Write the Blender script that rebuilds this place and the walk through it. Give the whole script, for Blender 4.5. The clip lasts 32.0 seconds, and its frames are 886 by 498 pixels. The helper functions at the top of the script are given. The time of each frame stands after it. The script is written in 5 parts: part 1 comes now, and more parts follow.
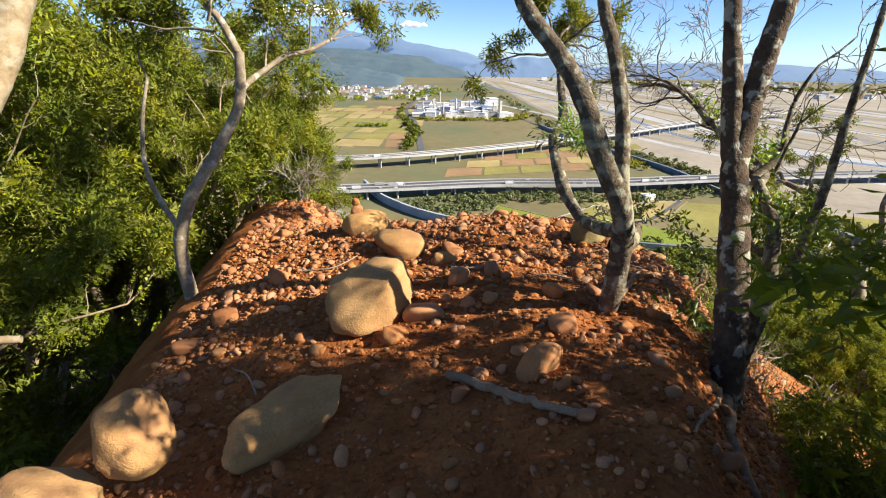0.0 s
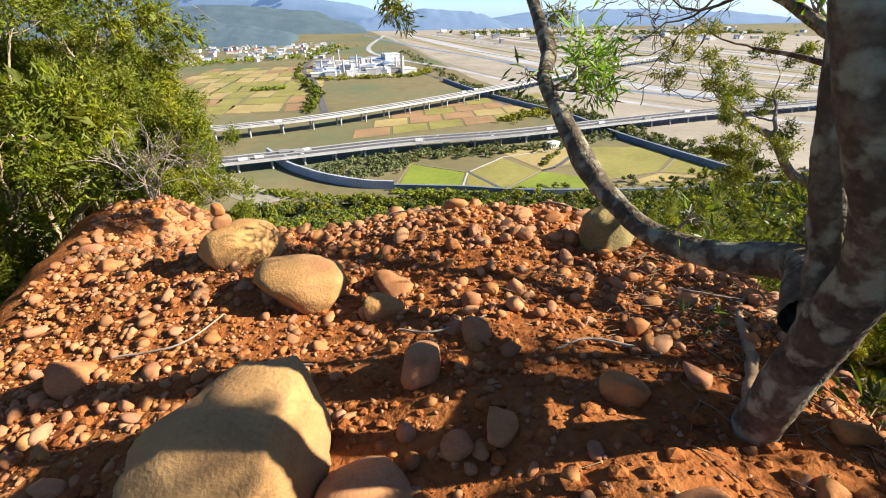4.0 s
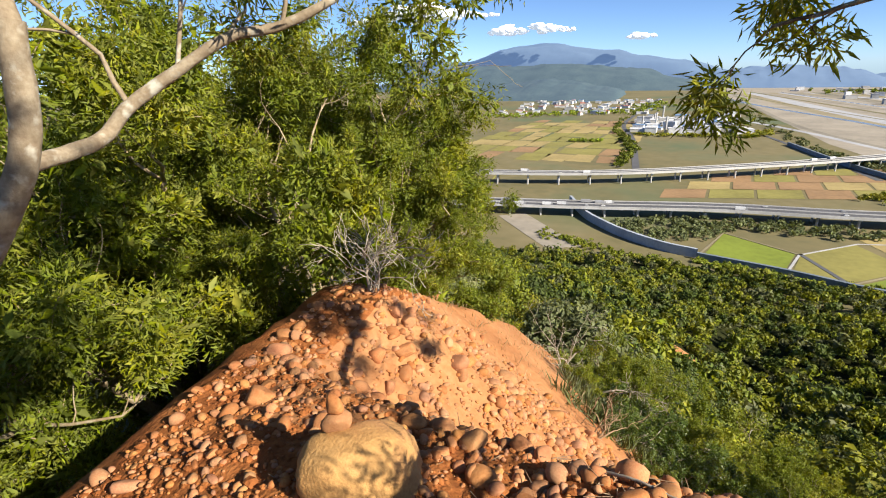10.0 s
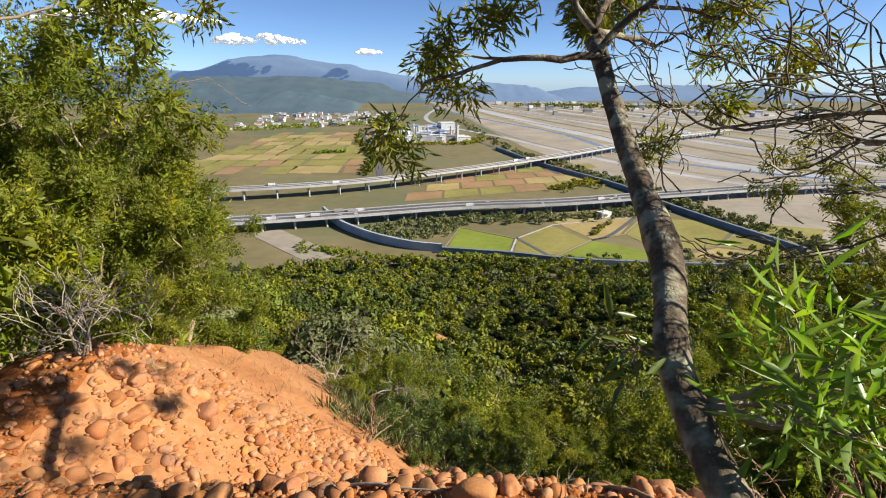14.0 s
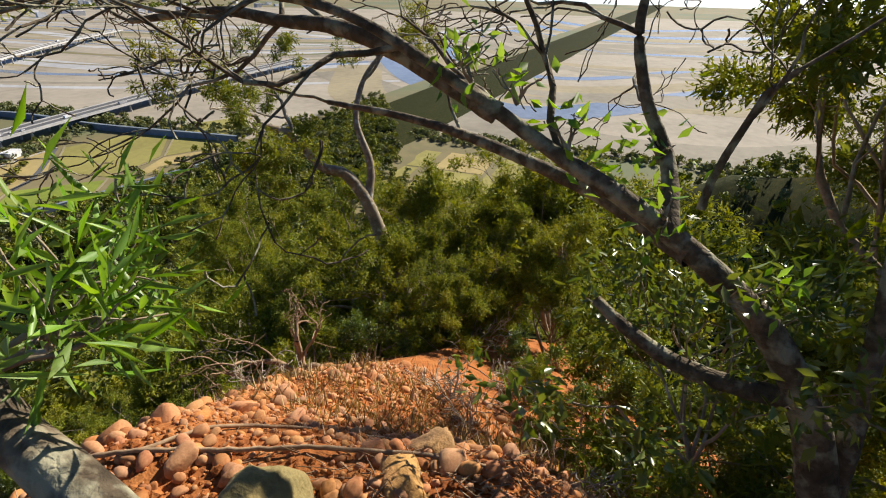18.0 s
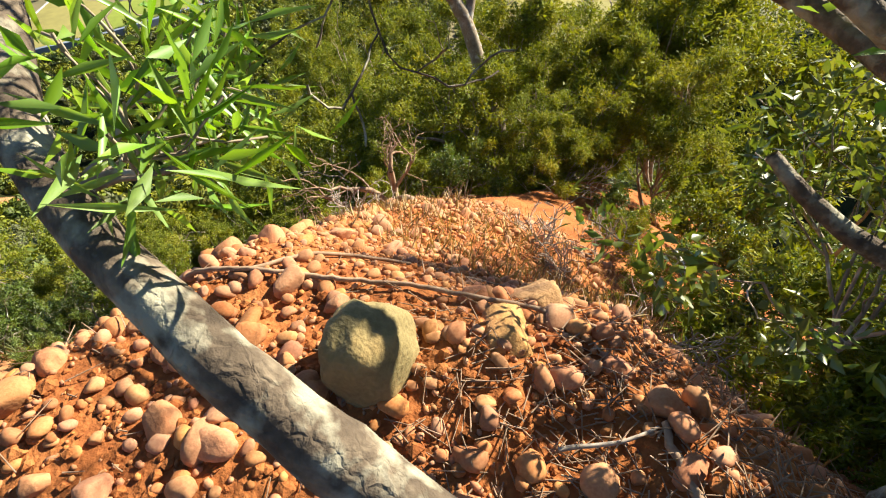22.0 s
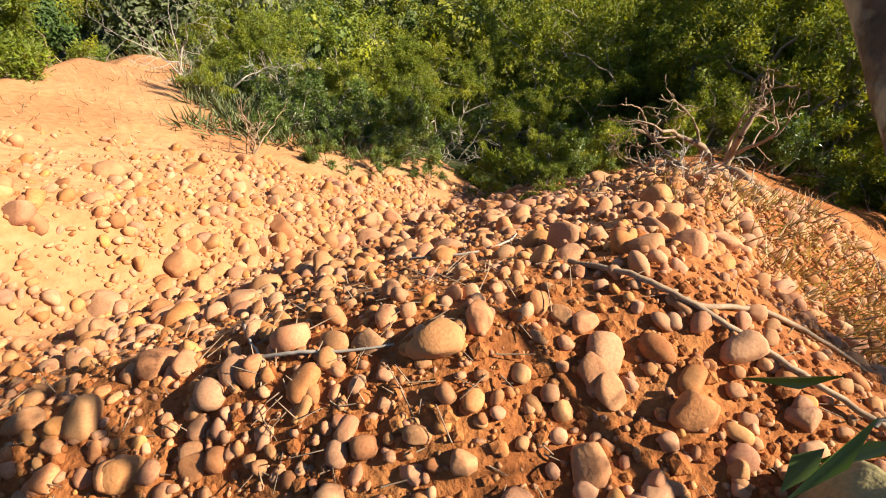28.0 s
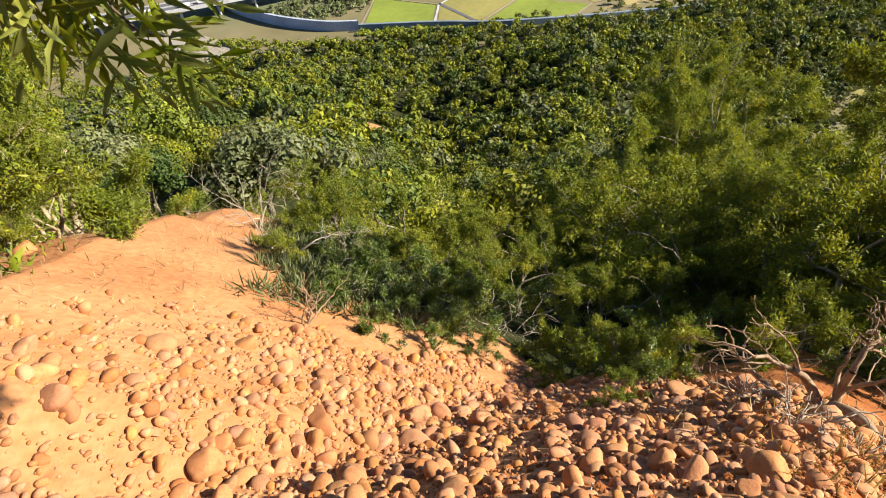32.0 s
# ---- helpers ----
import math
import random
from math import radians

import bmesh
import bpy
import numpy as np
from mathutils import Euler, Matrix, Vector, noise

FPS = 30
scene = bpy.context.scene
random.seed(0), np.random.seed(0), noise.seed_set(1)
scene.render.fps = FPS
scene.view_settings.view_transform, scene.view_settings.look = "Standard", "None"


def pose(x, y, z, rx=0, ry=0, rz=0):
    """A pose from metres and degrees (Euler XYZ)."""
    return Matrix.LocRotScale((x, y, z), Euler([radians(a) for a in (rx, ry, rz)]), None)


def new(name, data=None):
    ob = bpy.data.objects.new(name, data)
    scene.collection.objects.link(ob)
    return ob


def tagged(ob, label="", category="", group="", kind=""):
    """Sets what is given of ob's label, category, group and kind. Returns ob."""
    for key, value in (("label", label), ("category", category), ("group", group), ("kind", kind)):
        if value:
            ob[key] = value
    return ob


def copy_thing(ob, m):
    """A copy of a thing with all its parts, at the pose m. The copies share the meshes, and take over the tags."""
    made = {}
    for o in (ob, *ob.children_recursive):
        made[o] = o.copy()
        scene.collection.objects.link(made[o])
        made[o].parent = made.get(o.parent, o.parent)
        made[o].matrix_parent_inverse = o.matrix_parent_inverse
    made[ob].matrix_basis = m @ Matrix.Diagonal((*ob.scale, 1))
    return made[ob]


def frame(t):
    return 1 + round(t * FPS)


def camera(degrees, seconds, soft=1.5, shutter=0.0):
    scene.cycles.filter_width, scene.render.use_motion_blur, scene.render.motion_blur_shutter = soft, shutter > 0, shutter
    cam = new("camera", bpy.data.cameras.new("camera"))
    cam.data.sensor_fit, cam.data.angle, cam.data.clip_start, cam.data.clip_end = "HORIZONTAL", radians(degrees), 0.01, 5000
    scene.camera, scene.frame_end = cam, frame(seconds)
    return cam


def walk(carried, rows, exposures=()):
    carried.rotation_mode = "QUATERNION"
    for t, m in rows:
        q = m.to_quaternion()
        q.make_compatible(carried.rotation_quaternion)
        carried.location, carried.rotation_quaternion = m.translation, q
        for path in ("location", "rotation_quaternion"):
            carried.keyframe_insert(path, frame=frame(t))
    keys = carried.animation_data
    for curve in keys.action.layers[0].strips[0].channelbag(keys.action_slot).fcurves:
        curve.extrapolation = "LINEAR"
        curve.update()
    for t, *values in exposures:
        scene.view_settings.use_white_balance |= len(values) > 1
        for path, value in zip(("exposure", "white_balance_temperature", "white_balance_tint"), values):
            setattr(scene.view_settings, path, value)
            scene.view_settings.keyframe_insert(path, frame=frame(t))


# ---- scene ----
cam = camera(83.3, 32.0, soft=1.1)
PATH = [
    (0.0, pose(2.879, -1.590, -0.155, 68.71, -0.99, -0.22)),
    (0.5, pose(2.877, -1.383, -0.195, 69.15, -2.18, 9.99)),
    (1.0, pose(2.731, -1.227, -0.270, 66.51, -1.70, 15.76)),
    (1.5, pose(2.614, -1.028, -0.273, 64.67, -1.09, 15.68)),
    (2.0, pose(2.636, -0.738, -0.357, 64.91, -1.59, 9.88)),
    (2.5, pose(2.677, -0.405, -0.421, 65.59, -1.08, 0.96)),
    (3.0, pose(2.722, -0.120, -0.455, 65.87, 0.74, -5.88)),
    (3.5, pose(2.783, 0.148, -0.490, 64.93, 0.65, -8.89)),
    (5.5, pose(2.922, 1.264, -0.518, 63.61, 0.39, -15.85)),
    (6.0, pose(2.950, 1.462, -0.465, 65.26, -0.11, -16.34)),
    (6.5, pose(3.056, 1.667, -0.446, 65.80, -0.42, -10.69)),
    (7.0, pose(3.143, 1.836, -0.456, 64.51, -0.53, -6.05)),
    (7.5, pose(3.153, 2.035, -0.453, 63.12, 0.09, -5.57)),
    (8.0, pose(3.166, 2.171, -0.440, 62.09, 1.06, -3.03)),
    (8.5, pose(3.195, 2.239, -0.422, 62.75, 1.26, 5.96)),
    (9.0, pose(3.205, 2.224, -0.420, 64.07, 1.86, 15.10)),
    (9.5, pose(3.181, 2.189, -0.367, 66.52, 2.02, 20.96)),
    (10.0, pose(3.109, 2.264, -0.360, 70.36, 1.25, 23.16)),
    (10.5, pose(3.076, 2.335, -0.335, 73.93, 0.58, 21.63)),
    (11.0, pose(3.107, 2.329, -0.301, 75.71, 0.50, 17.95)),
    (11.5, pose(3.150, 2.297, -0.287, 75.81, 0.26, 13.16)),
    (12.0, pose(3.193, 2.257, -0.264, 74.59, -0.13, 7.83)),
    (12.5, pose(3.230, 2.233, -0.243, 73.03, -0.32, 3.50)),
    (13.0, pose(3.248, 2.227, -0.232, 72.28, -0.28, 1.00)),
    (13.5, pose(3.260, 2.220, -0.224, 71.84, -0.18, -0.75)),
    (15.5, pose(3.499, 2.205, -0.266, 68.71, -0.51, -27.39)),
    (16.0, pose(3.540, 2.191, -0.269, 67.18, -0.28, -35.13)),
    (16.5, pose(3.652, 2.181, -0.318, 65.40, -0.20, -44.93)),
    (17.0, pose(3.655, 2.116, -0.284, 64.42, -0.43, -54.48)),
    (17.5, pose(3.674, 2.103, -0.278, 63.43, -0.84, -60.66)),
    (18.0, pose(3.689, 2.085, -0.292, 61.67, -0.79, -65.12)),
    (18.5, pose(3.699, 2.063, -0.307, 59.00, -0.79, -68.23)),
    (19.0, pose(3.690, 2.056, -0.329, 55.87, -1.66, -70.32)),
    (19.5, pose(3.725, 2.030, -0.361, 52.44, -3.07, -74.51)),
    (20.0, pose(3.741, 2.016, -0.378, 48.56, -3.02, -78.89)),
    (20.5, pose(3.793, 2.021, -0.397, 44.87, -1.40, -80.79)),
    (21.0, pose(3.869, 2.068, -0.425, 42.61, 0.11, -78.32)),
    (21.5, pose(3.874, 2.171, -0.411, 42.57, 1.21, -68.35)),
    (22.0, pose(3.806, 2.270, -0.420, 43.12, 1.46, -54.71)),
    (22.5, pose(3.722, 2.332, -0.417, 43.02, 0.59, -42.38)),
    (23.0, pose(3.616, 2.381, -0.406, 42.45, -0.21, -31.13)),
    (23.5, pose(3.508, 2.403, -0.368, 41.44, -0.21, -21.73)),
    (24.0, pose(3.435, 2.442, -0.352, 39.88, -0.15, -16.59)),
    (24.5, pose(3.364, 2.620, -0.413, 39.55, 0.71, -15.65)),
    (25.0, pose(3.281, 2.804, -0.406, 38.62, 1.02, -17.03)),
    (25.5, pose(3.320, 2.993, -0.401, 36.12, 1.36, -17.76)),
    (27.5, pose(3.481, 3.324, -0.377, 31.41, 2.15, -21.00)),
    (28.0, pose(3.432, 3.325, -0.378, 29.73, 1.14, -22.75)),
    (28.5, pose(3.480, 3.490, -0.405, 28.64, 1.15, -22.48)),
    (29.0, pose(3.568, 3.648, -0.400, 27.35, 1.28, -22.39)),
    (29.5, pose(3.620, 3.766, -0.419, 28.04, 0.57, -24.39)),
    (30.0, pose(3.651, 3.844, -0.403, 30.12, 0.97, -27.65)),
    (30.5, pose(3.688, 3.893, -0.392, 34.44, 1.90, -29.27)),
    (31.0, pose(3.666, 3.883, -0.369, 41.60, 1.42, -26.78)),
    (31.5, pose(3.637, 3.858, -0.369, 45.90, 1.55, -21.78)),
    (32.0, pose(3.571, 3.822, -0.341, 46.59, 2.86, -15.20)),
]
EXPOSURES = ((0, 1.4, 6150, 10), (1.5, 1.25, 6150, 10), (3, 1.4, 6150, 10), (6, 1.5, 6150, 10), (8, 1.35, 6150, 10), (10, 1.2, 6150, 10), (13, 1.02, 6150, 10), (17, 1.0, 6150, 10), (19, 1.1, 6150, 10),
             (20, 1.8, 6150, 10), (21.5, 1.85, 6150, 10), (25, 1.68, 6150, 10), (28, 1.62, 6150, 10), (30.5, 1.6, 6150, 10), (32, 1.5, 6150, 10))
walk(cam, [(t, m) for t, m in PATH], EXPOSURES)

# ---- world and sun ----
SUN_DIR = Vector((0.96, -0.27, 0.0)).normalized() * math.cos(radians(32)) + Vector((0, 0, math.sin(radians(32))))
world = bpy.data.worlds.new("world")
scene.world = world
world.use_nodes = True
wn = world.node_tree.nodes
sky = wn.new("ShaderNodeTexSky")
sky.sky_type, sky.sun_disc = "NISHITA", False
sky.sun_elevation = radians(32)
sky.sun_rotation = math.atan2(SUN_DIR.x, SUN_DIR.y)
sky.altitude, sky.air_density, sky.dust_density, sky.ozone_density = 250, 0.5, 0.25, 4.0
world.node_tree.links.new(sky.outputs[0], wn["Background"].inputs[0])
wn["Background"].inputs[1].default_value = 0.072
sun = new("sun", bpy.data.lights.new("sun", "SUN"))
sun.data.energy, sun.data.angle, sun.data.color = 5.0, radians(0.6), (1.0, 0.88, 0.68)
sun.matrix_world = Matrix.Translation((40, 20, 60)) @ SUN_DIR.to_track_quat("Z", "Y").to_matrix().to_4x4()

RNG = np.random.default_rng(7)

# ---- materials ----


def surf(name, cols, scale=3.0, fine=40.0, rough=0.85, bump=0.3, bdist=0.02, vary=0.0, island=0.0, spec=0.3,
         stops=(0.3, 0.5, 0.72), through_light=0.0, patch=None, emit=None, tree=0.0, crack=None):
    """Procedural surface: three colours by coarse and fine noise, relief, optional per-object or per-island change."""
    m = bpy.data.materials.new(name)
    m.use_nodes = True
    nt = m.node_tree
    n, link = nt.nodes, nt.links.new
    b = n["Principled BSDF"]
    geo = n.new("ShaderNodeNewGeometry")
    n1, n2 = n.new("ShaderNodeTexNoise"), n.new("ShaderNodeTexNoise")
    n1.inputs["Scale"].default_value, n1.inputs["Detail"].default_value = scale, 6
    n2.inputs["Scale"].default_value, n2.inputs["Detail"].default_value = fine, 4
    link(geo.outputs["Position"], n1.inputs["Vector"])
    link(geo.outputs["Position"], n2.inputs["Vector"])
    mix = n.new("ShaderNodeMath")
    mix.operation = "MULTIPLY_ADD"
    mix.inputs[1].default_value = 0.4
    link(n2.outputs["Fac"], mix.inputs[0])
    half = n.new("ShaderNodeMath")
    half.operation = "MULTIPLY"
    half.inputs[1].default_value = 0.6
    link(n1.outputs["Fac"], half.inputs[0])
    link(half.outputs[0], mix.inputs[2])
    ramp = n.new("ShaderNodeValToRGB")
    el = ramp.color_ramp.elements
    el[0].position, el[0].color = stops[0], (*cols[0], 1)
    el[1].position, el[1].color = stops[2], (*cols[2], 1)
    e = el.new(stops[1])
    e.color = (*cols[1], 1)
    link(mix.outputs[0], ramp.inputs[0])
    colour = ramp.outputs[0]
    if patch:
        pc, pscale, lo, hi = patch
        n3 = n.new("ShaderNodeTexNoise")
        n3.inputs["Scale"].default_value, n3.inputs["Detail"].default_value = pscale, 5
        link(geo.outputs["Position"], n3.inputs["Vector"])
        mr = n.new("ShaderNodeMapRange")
        mr.inputs[1].default_value, mr.inputs[2].default_value = lo, hi
        link(n3.outputs["Fac"], mr.inputs[0])
        mx = n.new("ShaderNodeMixRGB")
        mx.inputs[2].default_value = (*pc, 1)
        link(mr.outputs[0], mx.inputs[0])
        link(colour, mx.inputs[1])
        colour = mx.outputs[0]
    if vary or island:
        hsv = n.new("ShaderNodeHueSaturation")
        amount = vary or island
        if vary:
            src = n.new("ShaderNodeObjectInfo").outputs["Random"]
        else:
            src = geo.outputs["Random Per Island"]
        for key, lo, hi in (("Value", 1 - amount, 1 + amount), ("Hue", 0.5 - amount * 0.03, 0.5 + amount * 0.03), ("Saturation", 1 + amount * 0.4, 1 - amount * 0.5)):
            r = n.new("ShaderNodeMapRange")
            r.inputs[3].default_value, r.inputs[4].default_value = lo, hi
            if key == "Value":
                link(src, r.inputs[0])
            else:
                w = n.new("ShaderNodeMath")
                w.operation = "FRACT"
                k = n.new("ShaderNodeMath")
                k.operation = "MULTIPLY"
                k.inputs[1].default_value = 7.3 if key == "Hue" else 13.7
                link(src, k.inputs[0])
                link(k.outputs[0], w.inputs[0])
                link(w.outputs[0], r.inputs[0])
            link(r.outputs[0], hsv.inputs[key])
        link(colour, hsv.inputs["Color"])
        colour = hsv.outputs[0]
    if tree:
        # each tree has its own shade of green
        info = n.new("ShaderNodeObjectInfo").outputs["Random"]
        own = n.new("ShaderNodeHueSaturation")
        for key, lo, hi, k in (("Value", 1 - tree, 1 + tree, 1.0), ("Hue", 0.5 - tree * 0.07, 0.5 + tree * 0.05, 9.1)):
            w = n.new("ShaderNodeMath")
            w.operation = "MULTIPLY"
            w.inputs[1].default_value = k
            fr = n.new("ShaderNodeMath")
            fr.operation = "FRACT"
            r = n.new("ShaderNodeMapRange")
            r.inputs[3].default_value, r.inputs[4].default_value = lo, hi
            link(info, w.inputs[0])
            link(w.outputs[0], fr.inputs[0])
            link(fr.outputs[0], r.inputs[0])
            link(r.outputs[0], own.inputs[key])
        link(colour, own.inputs["Color"])
        colour = own.outputs[0]
    link(colour, b.inputs["Base Color"])
    b.inputs["Roughness"].default_value = rough
    b.inputs["Specular IOR Level"].default_value = spec
    if bump:
        bp = n.new("ShaderNodeBump")
        bp.inputs["Strength"].default_value, bp.inputs["Distance"].default_value = bump, bdist
        link(mix.outputs[0], bp.inputs["Height"])
        normal = bp.outputs[0]
        if crack:
            # furrows between plates of bark
            vor = n.new("ShaderNodeTexVoronoi")
            vor.feature = "DISTANCE_TO_EDGE"
            vor.inputs["Scale"].default_value = crack[0]
            warp = n.new("ShaderNodeVectorMath")
            warp.operation = "MULTIPLY_ADD"
            warp.inputs[1].default_value = (0.14, 0.14, 0.14)
            link(n1.outputs["Color"], warp.inputs[0])
            link(geo.outputs["Position"], warp.inputs[2])
            link(warp.outputs[0], vor.inputs["Vector"])
            edge = n.new("ShaderNodeMapRange")
            edge.inputs[2].default_value = crack[2]
            link(vor.outputs["Distance"], edge.inputs[0])
            bp2 = n.new("ShaderNodeBump")
            bp2.inputs["Strength"].default_value, bp2.inputs["Distance"].default_value = 1.0, crack[1]
            link(edge.outputs[0], bp2.inputs["Height"])
            link(normal, bp2.inputs["Normal"])
            normal = bp2.outputs[0]
        link(normal, b.inputs["Normal"])
    if through_light:
        tr = n.new("ShaderNodeBsdfTranslucent")
        bright = n.new("ShaderNodeMixRGB")
        bright.blend_type = "MULTIPLY"
        bright.inputs[0].default_value = 1
        bright.inputs[2].default_value = (1.5, 1.35, 0.45, 1)
        link(colour, bright.inputs[1])
        link(bright.outputs[0], tr.inputs["Color"])
        ms = n.new("ShaderNodeMixShader")
        ms.inputs[0].default_value = through_light
        link(b.outputs[0], ms.inputs[1])
        link(tr.outputs[0], ms.inputs[2])
        link(ms.outputs[0], n["Material Output"].inputs["Surface"])
    if emit:
        b.inputs["Emission Color"].default_value = (*emit[0], 1)
        b.inputs["Emission Strength"].default_value = emit[1]
    return m


SOIL = surf("red_soil", ((0.164, 0.0508, 0.0164), (0.279, 0.0984, 0.0295), (0.394, 0.164, 0.0533)), 3.5, 38, 0.95, 1.0, 0.035, spec=0.1)
BANK = surf("orange_bank_soil", ((0.27, 0.108, 0.040), (0.36, 0.165, 0.068), (0.42, 0.228, 0.108)), 0.8, 14, 0.95, 0.8, 0.06, spec=0.1)
STONE = surf("tan_cobble", ((0.28, 0.108, 0.042), (0.38, 0.172, 0.070), (0.44, 0.232, 0.105)), 9, 90, 0.85, 0.6, 0.009, vary=0.16, patch=((0.30, 0.12, 0.045), 9, 0.52, 0.7))
PEBBLE = surf("small_pebble", ((0.26, 0.0962, 0.0343), (0.37, 0.165, 0.066), (0.45, 0.248, 0.114)), 9, 120, 0.85, 0.3, 0.004, island=0.22)
BOULDER = surf("sandstone_boulder", ((0.28, 0.145, 0.052), (0.40, 0.225, 0.082), (0.47, 0.285, 0.115)), 5, 70, 0.85, 0.9, 0.014, vary=0.1,
               patch=((0.33, 0.17, 0.07), 3.5, 0.5, 0.66))
BOULDER_OLIVE = surf("olive_boulder", ((0.13, 0.10, 0.04), (0.20, 0.16, 0.065), (0.30, 0.23, 0.10)), 5, 60, 0.85, 0.9, 0.014, patch=((0.34, 0.24, 0.09), 4, 0.52, 0.66))
BARK = surf("dark_lichen_bark", ((0.036, 0.026, 0.018), (0.095, 0.072, 0.048), (0.23, 0.185, 0.125)), 9, 45, 0.95, 1.0, 0.016,
            patch=((0.28, 0.265, 0.19), 13, 0.5, 0.62), crack=(30, 0.0016, 0.2))
LICHEN_BARK = surf("lichen_patched_bark", ((0.04, 0.027, 0.018), (0.085, 0.058, 0.038), (0.17, 0.125, 0.085)), 9, 45, 0.95, 1.0, 0.012,
                   patch=((0.34, 0.33, 0.27), 13, 0.56, 0.63), crack=(24, 0.0025, 0.1))
MID_BARK = surf("grey_brown_bark", ((0.14, 0.10, 0.065), (0.24, 0.19, 0.13), (0.36, 0.31, 0.23)), 8, 45, 0.92, 0.8, 0.01,
                patch=((0.42, 0.40, 0.34), 12, 0.55, 0.68))
PALE_BARK = surf("pale_bark", ((0.17, 0.12, 0.065), (0.27, 0.205, 0.12), (0.37, 0.30, 0.19)), 8, 40, 0.9, 0.9, 0.012,
                 patch=((0.34, 0.30, 0.21), 18, 0.5, 0.66))
GREY_TWIG = surf("dry_grey_twig", ((0.22, 0.18, 0.14), (0.33, 0.28, 0.22), (0.42, 0.37, 0.30)), 12, 60, 0.9, 0.3, 0.004)
ROOT = surf("dry_root_wood", ((0.16, 0.10, 0.06), (0.27, 0.18, 0.11), (0.38, 0.28, 0.18)), 12, 70, 0.9, 0.6, 0.006)
LEAF = surf("acacia_leaf", ((0.09, 0.125, 0.014), (0.16, 0.19, 0.02), (0.33, 0.305, 0.025)), 1.2, 6, 0.6, 0, island=0.3, spec=0.15, through_light=0.32)
LEAF_BROAD = surf("glossy_broad_leaf", ((0.05, 0.085, 0.014), (0.10, 0.145, 0.02), (0.20, 0.225, 0.03)), 2, 8, 0.36, 0, island=0.3, spec=0.5, through_light=0.3)
LEAF_SPRIG = surf("long_bright_leaf", ((0.10, 0.20, 0.02), (0.16, 0.29, 0.03), (0.24, 0.36, 0.04)), 3, 12, 0.4, 0, island=0.3, spec=0.4, through_light=0.4)
LEAF_WOOD = surf("woodland_leaf", ((0.075, 0.10, 0.012), (0.15, 0.175, 0.018), (0.29, 0.27, 0.028)), 0.12, 2, 0.65, 0, spec=0.15, island=0.3, through_light=0.14, tree=0.45)
LEAF_DARK = surf("dark_woodland_leaf", ((0.03, 0.055, 0.012), (0.055, 0.085, 0.016), (0.10, 0.13, 0.022)), 0.2, 2, 0.6, 0, spec=0.2, island=0.3, through_light=0.1, tree=0.25)
LEAF_OLIVE = surf("olive_woodland_leaf", ((0.10, 0.12, 0.012), (0.18, 0.19, 0.018), (0.30, 0.28, 0.025)), 0.2, 2, 0.65, 0, spec=0.15, island=0.3, through_light=0.16, tree=0.25)
LEAF_GREY = surf("grey_green_leaf", ((0.09, 0.11, 0.04), (0.13, 0.15, 0.06), (0.19, 0.19, 0.09)), 0.4, 4, 0.65, 0, island=0.3, through_light=0.2, tree=0.15)
DRY = surf("dry_grass", ((0.24, 0.176, 0.088), (0.336, 0.248, 0.128), (0.4, 0.304, 0.176)), 5, 30, 0.9, 0, island=0.3, through_light=0.2)
# near-black base: the shade under and between the trees is put into this colour
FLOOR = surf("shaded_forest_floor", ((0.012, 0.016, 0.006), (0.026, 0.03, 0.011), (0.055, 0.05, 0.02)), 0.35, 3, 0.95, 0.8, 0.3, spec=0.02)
PLAIN = surf("river_plain_scrub", ((0.10, 0.095, 0.045), (0.155, 0.132, 0.062), (0.205, 0.17, 0.09)), 0.006, 0.05, 0.95, 0, patch=((0.10, 0.12, 0.06), 0.003, 0.5, 0.62))

# ---- mesh helpers ----


class Acc:
    """Collects pieces of one mesh."""

    def __init__(self):
        self.v, self.f, self.n = [], {3: [], 4: []}, 0

    def add(self, verts, faces):
        faces = np.asarray(faces, dtype=np.int64)
        self.f[faces.shape[1]].append(faces + self.n)
        self.v.append(np.asarray(verts, dtype=np.float64))
        self.n += len(verts)

    def mesh(self, name, mat, smooth=True):
        me = bpy.data.meshes.new(name)
        v = np.concatenate(self.v) if self.v else np.zeros((0, 3))
        tri = np.concatenate(self.f[3]) if self.f[3] else np.zeros((0, 3), int)
        quad = np.concatenate(self.f[4]) if self.f[4] else np.zeros((0, 4), int)
        nf = len(tri) + len(quad)
        me.vertices.add(len(v))
        me.vertices.foreach_set("co", v.ravel())
        me.loops.add(len(tri) * 3 + len(quad) * 4)
        me.loops.foreach_set("vertex_index", np.concatenate([tri.ravel(), quad.ravel()]).astype(np.int32))
        me.polygons.add(nf)
        starts = np.concatenate([np.arange(len(tri)) * 3, len(tri) * 3 + np.arange(len(quad)) * 4])
        me.polygons.foreach_set("loop_start", starts.astype(np.int32))
        me.polygons.foreach_set("use_smooth", np.full(nf, smooth))
        me.update(calc_edges=True)
        me.materials.append(mat)
        return me


def part(name, acc, mat, parent=None, label="", smooth=True):
    """Links collected pieces as one mesh object under a thing."""
    ob = new(name, acc.mesh(name, mat, smooth) if isinstance(acc, Acc) else acc)
    ob.parent = parent
    return tagged(ob, label)


def thing(name, label, category, group="", at=(0, 0, 0)):
    ob = new(name)
    ob.location = at
    return tagged(ob, label, category, group)


def lattice(ix, iy, seed):
    h = (ix * 374761393 + iy * 668265263 + seed * 982451653) & 0x7FFFFFFF
    h = ((h ^ (h >> 13)) * 1274126177) & 0x7FFFFFFF
    return ((h ^ (h >> 16)) & 0xFFFF) / 65535.0


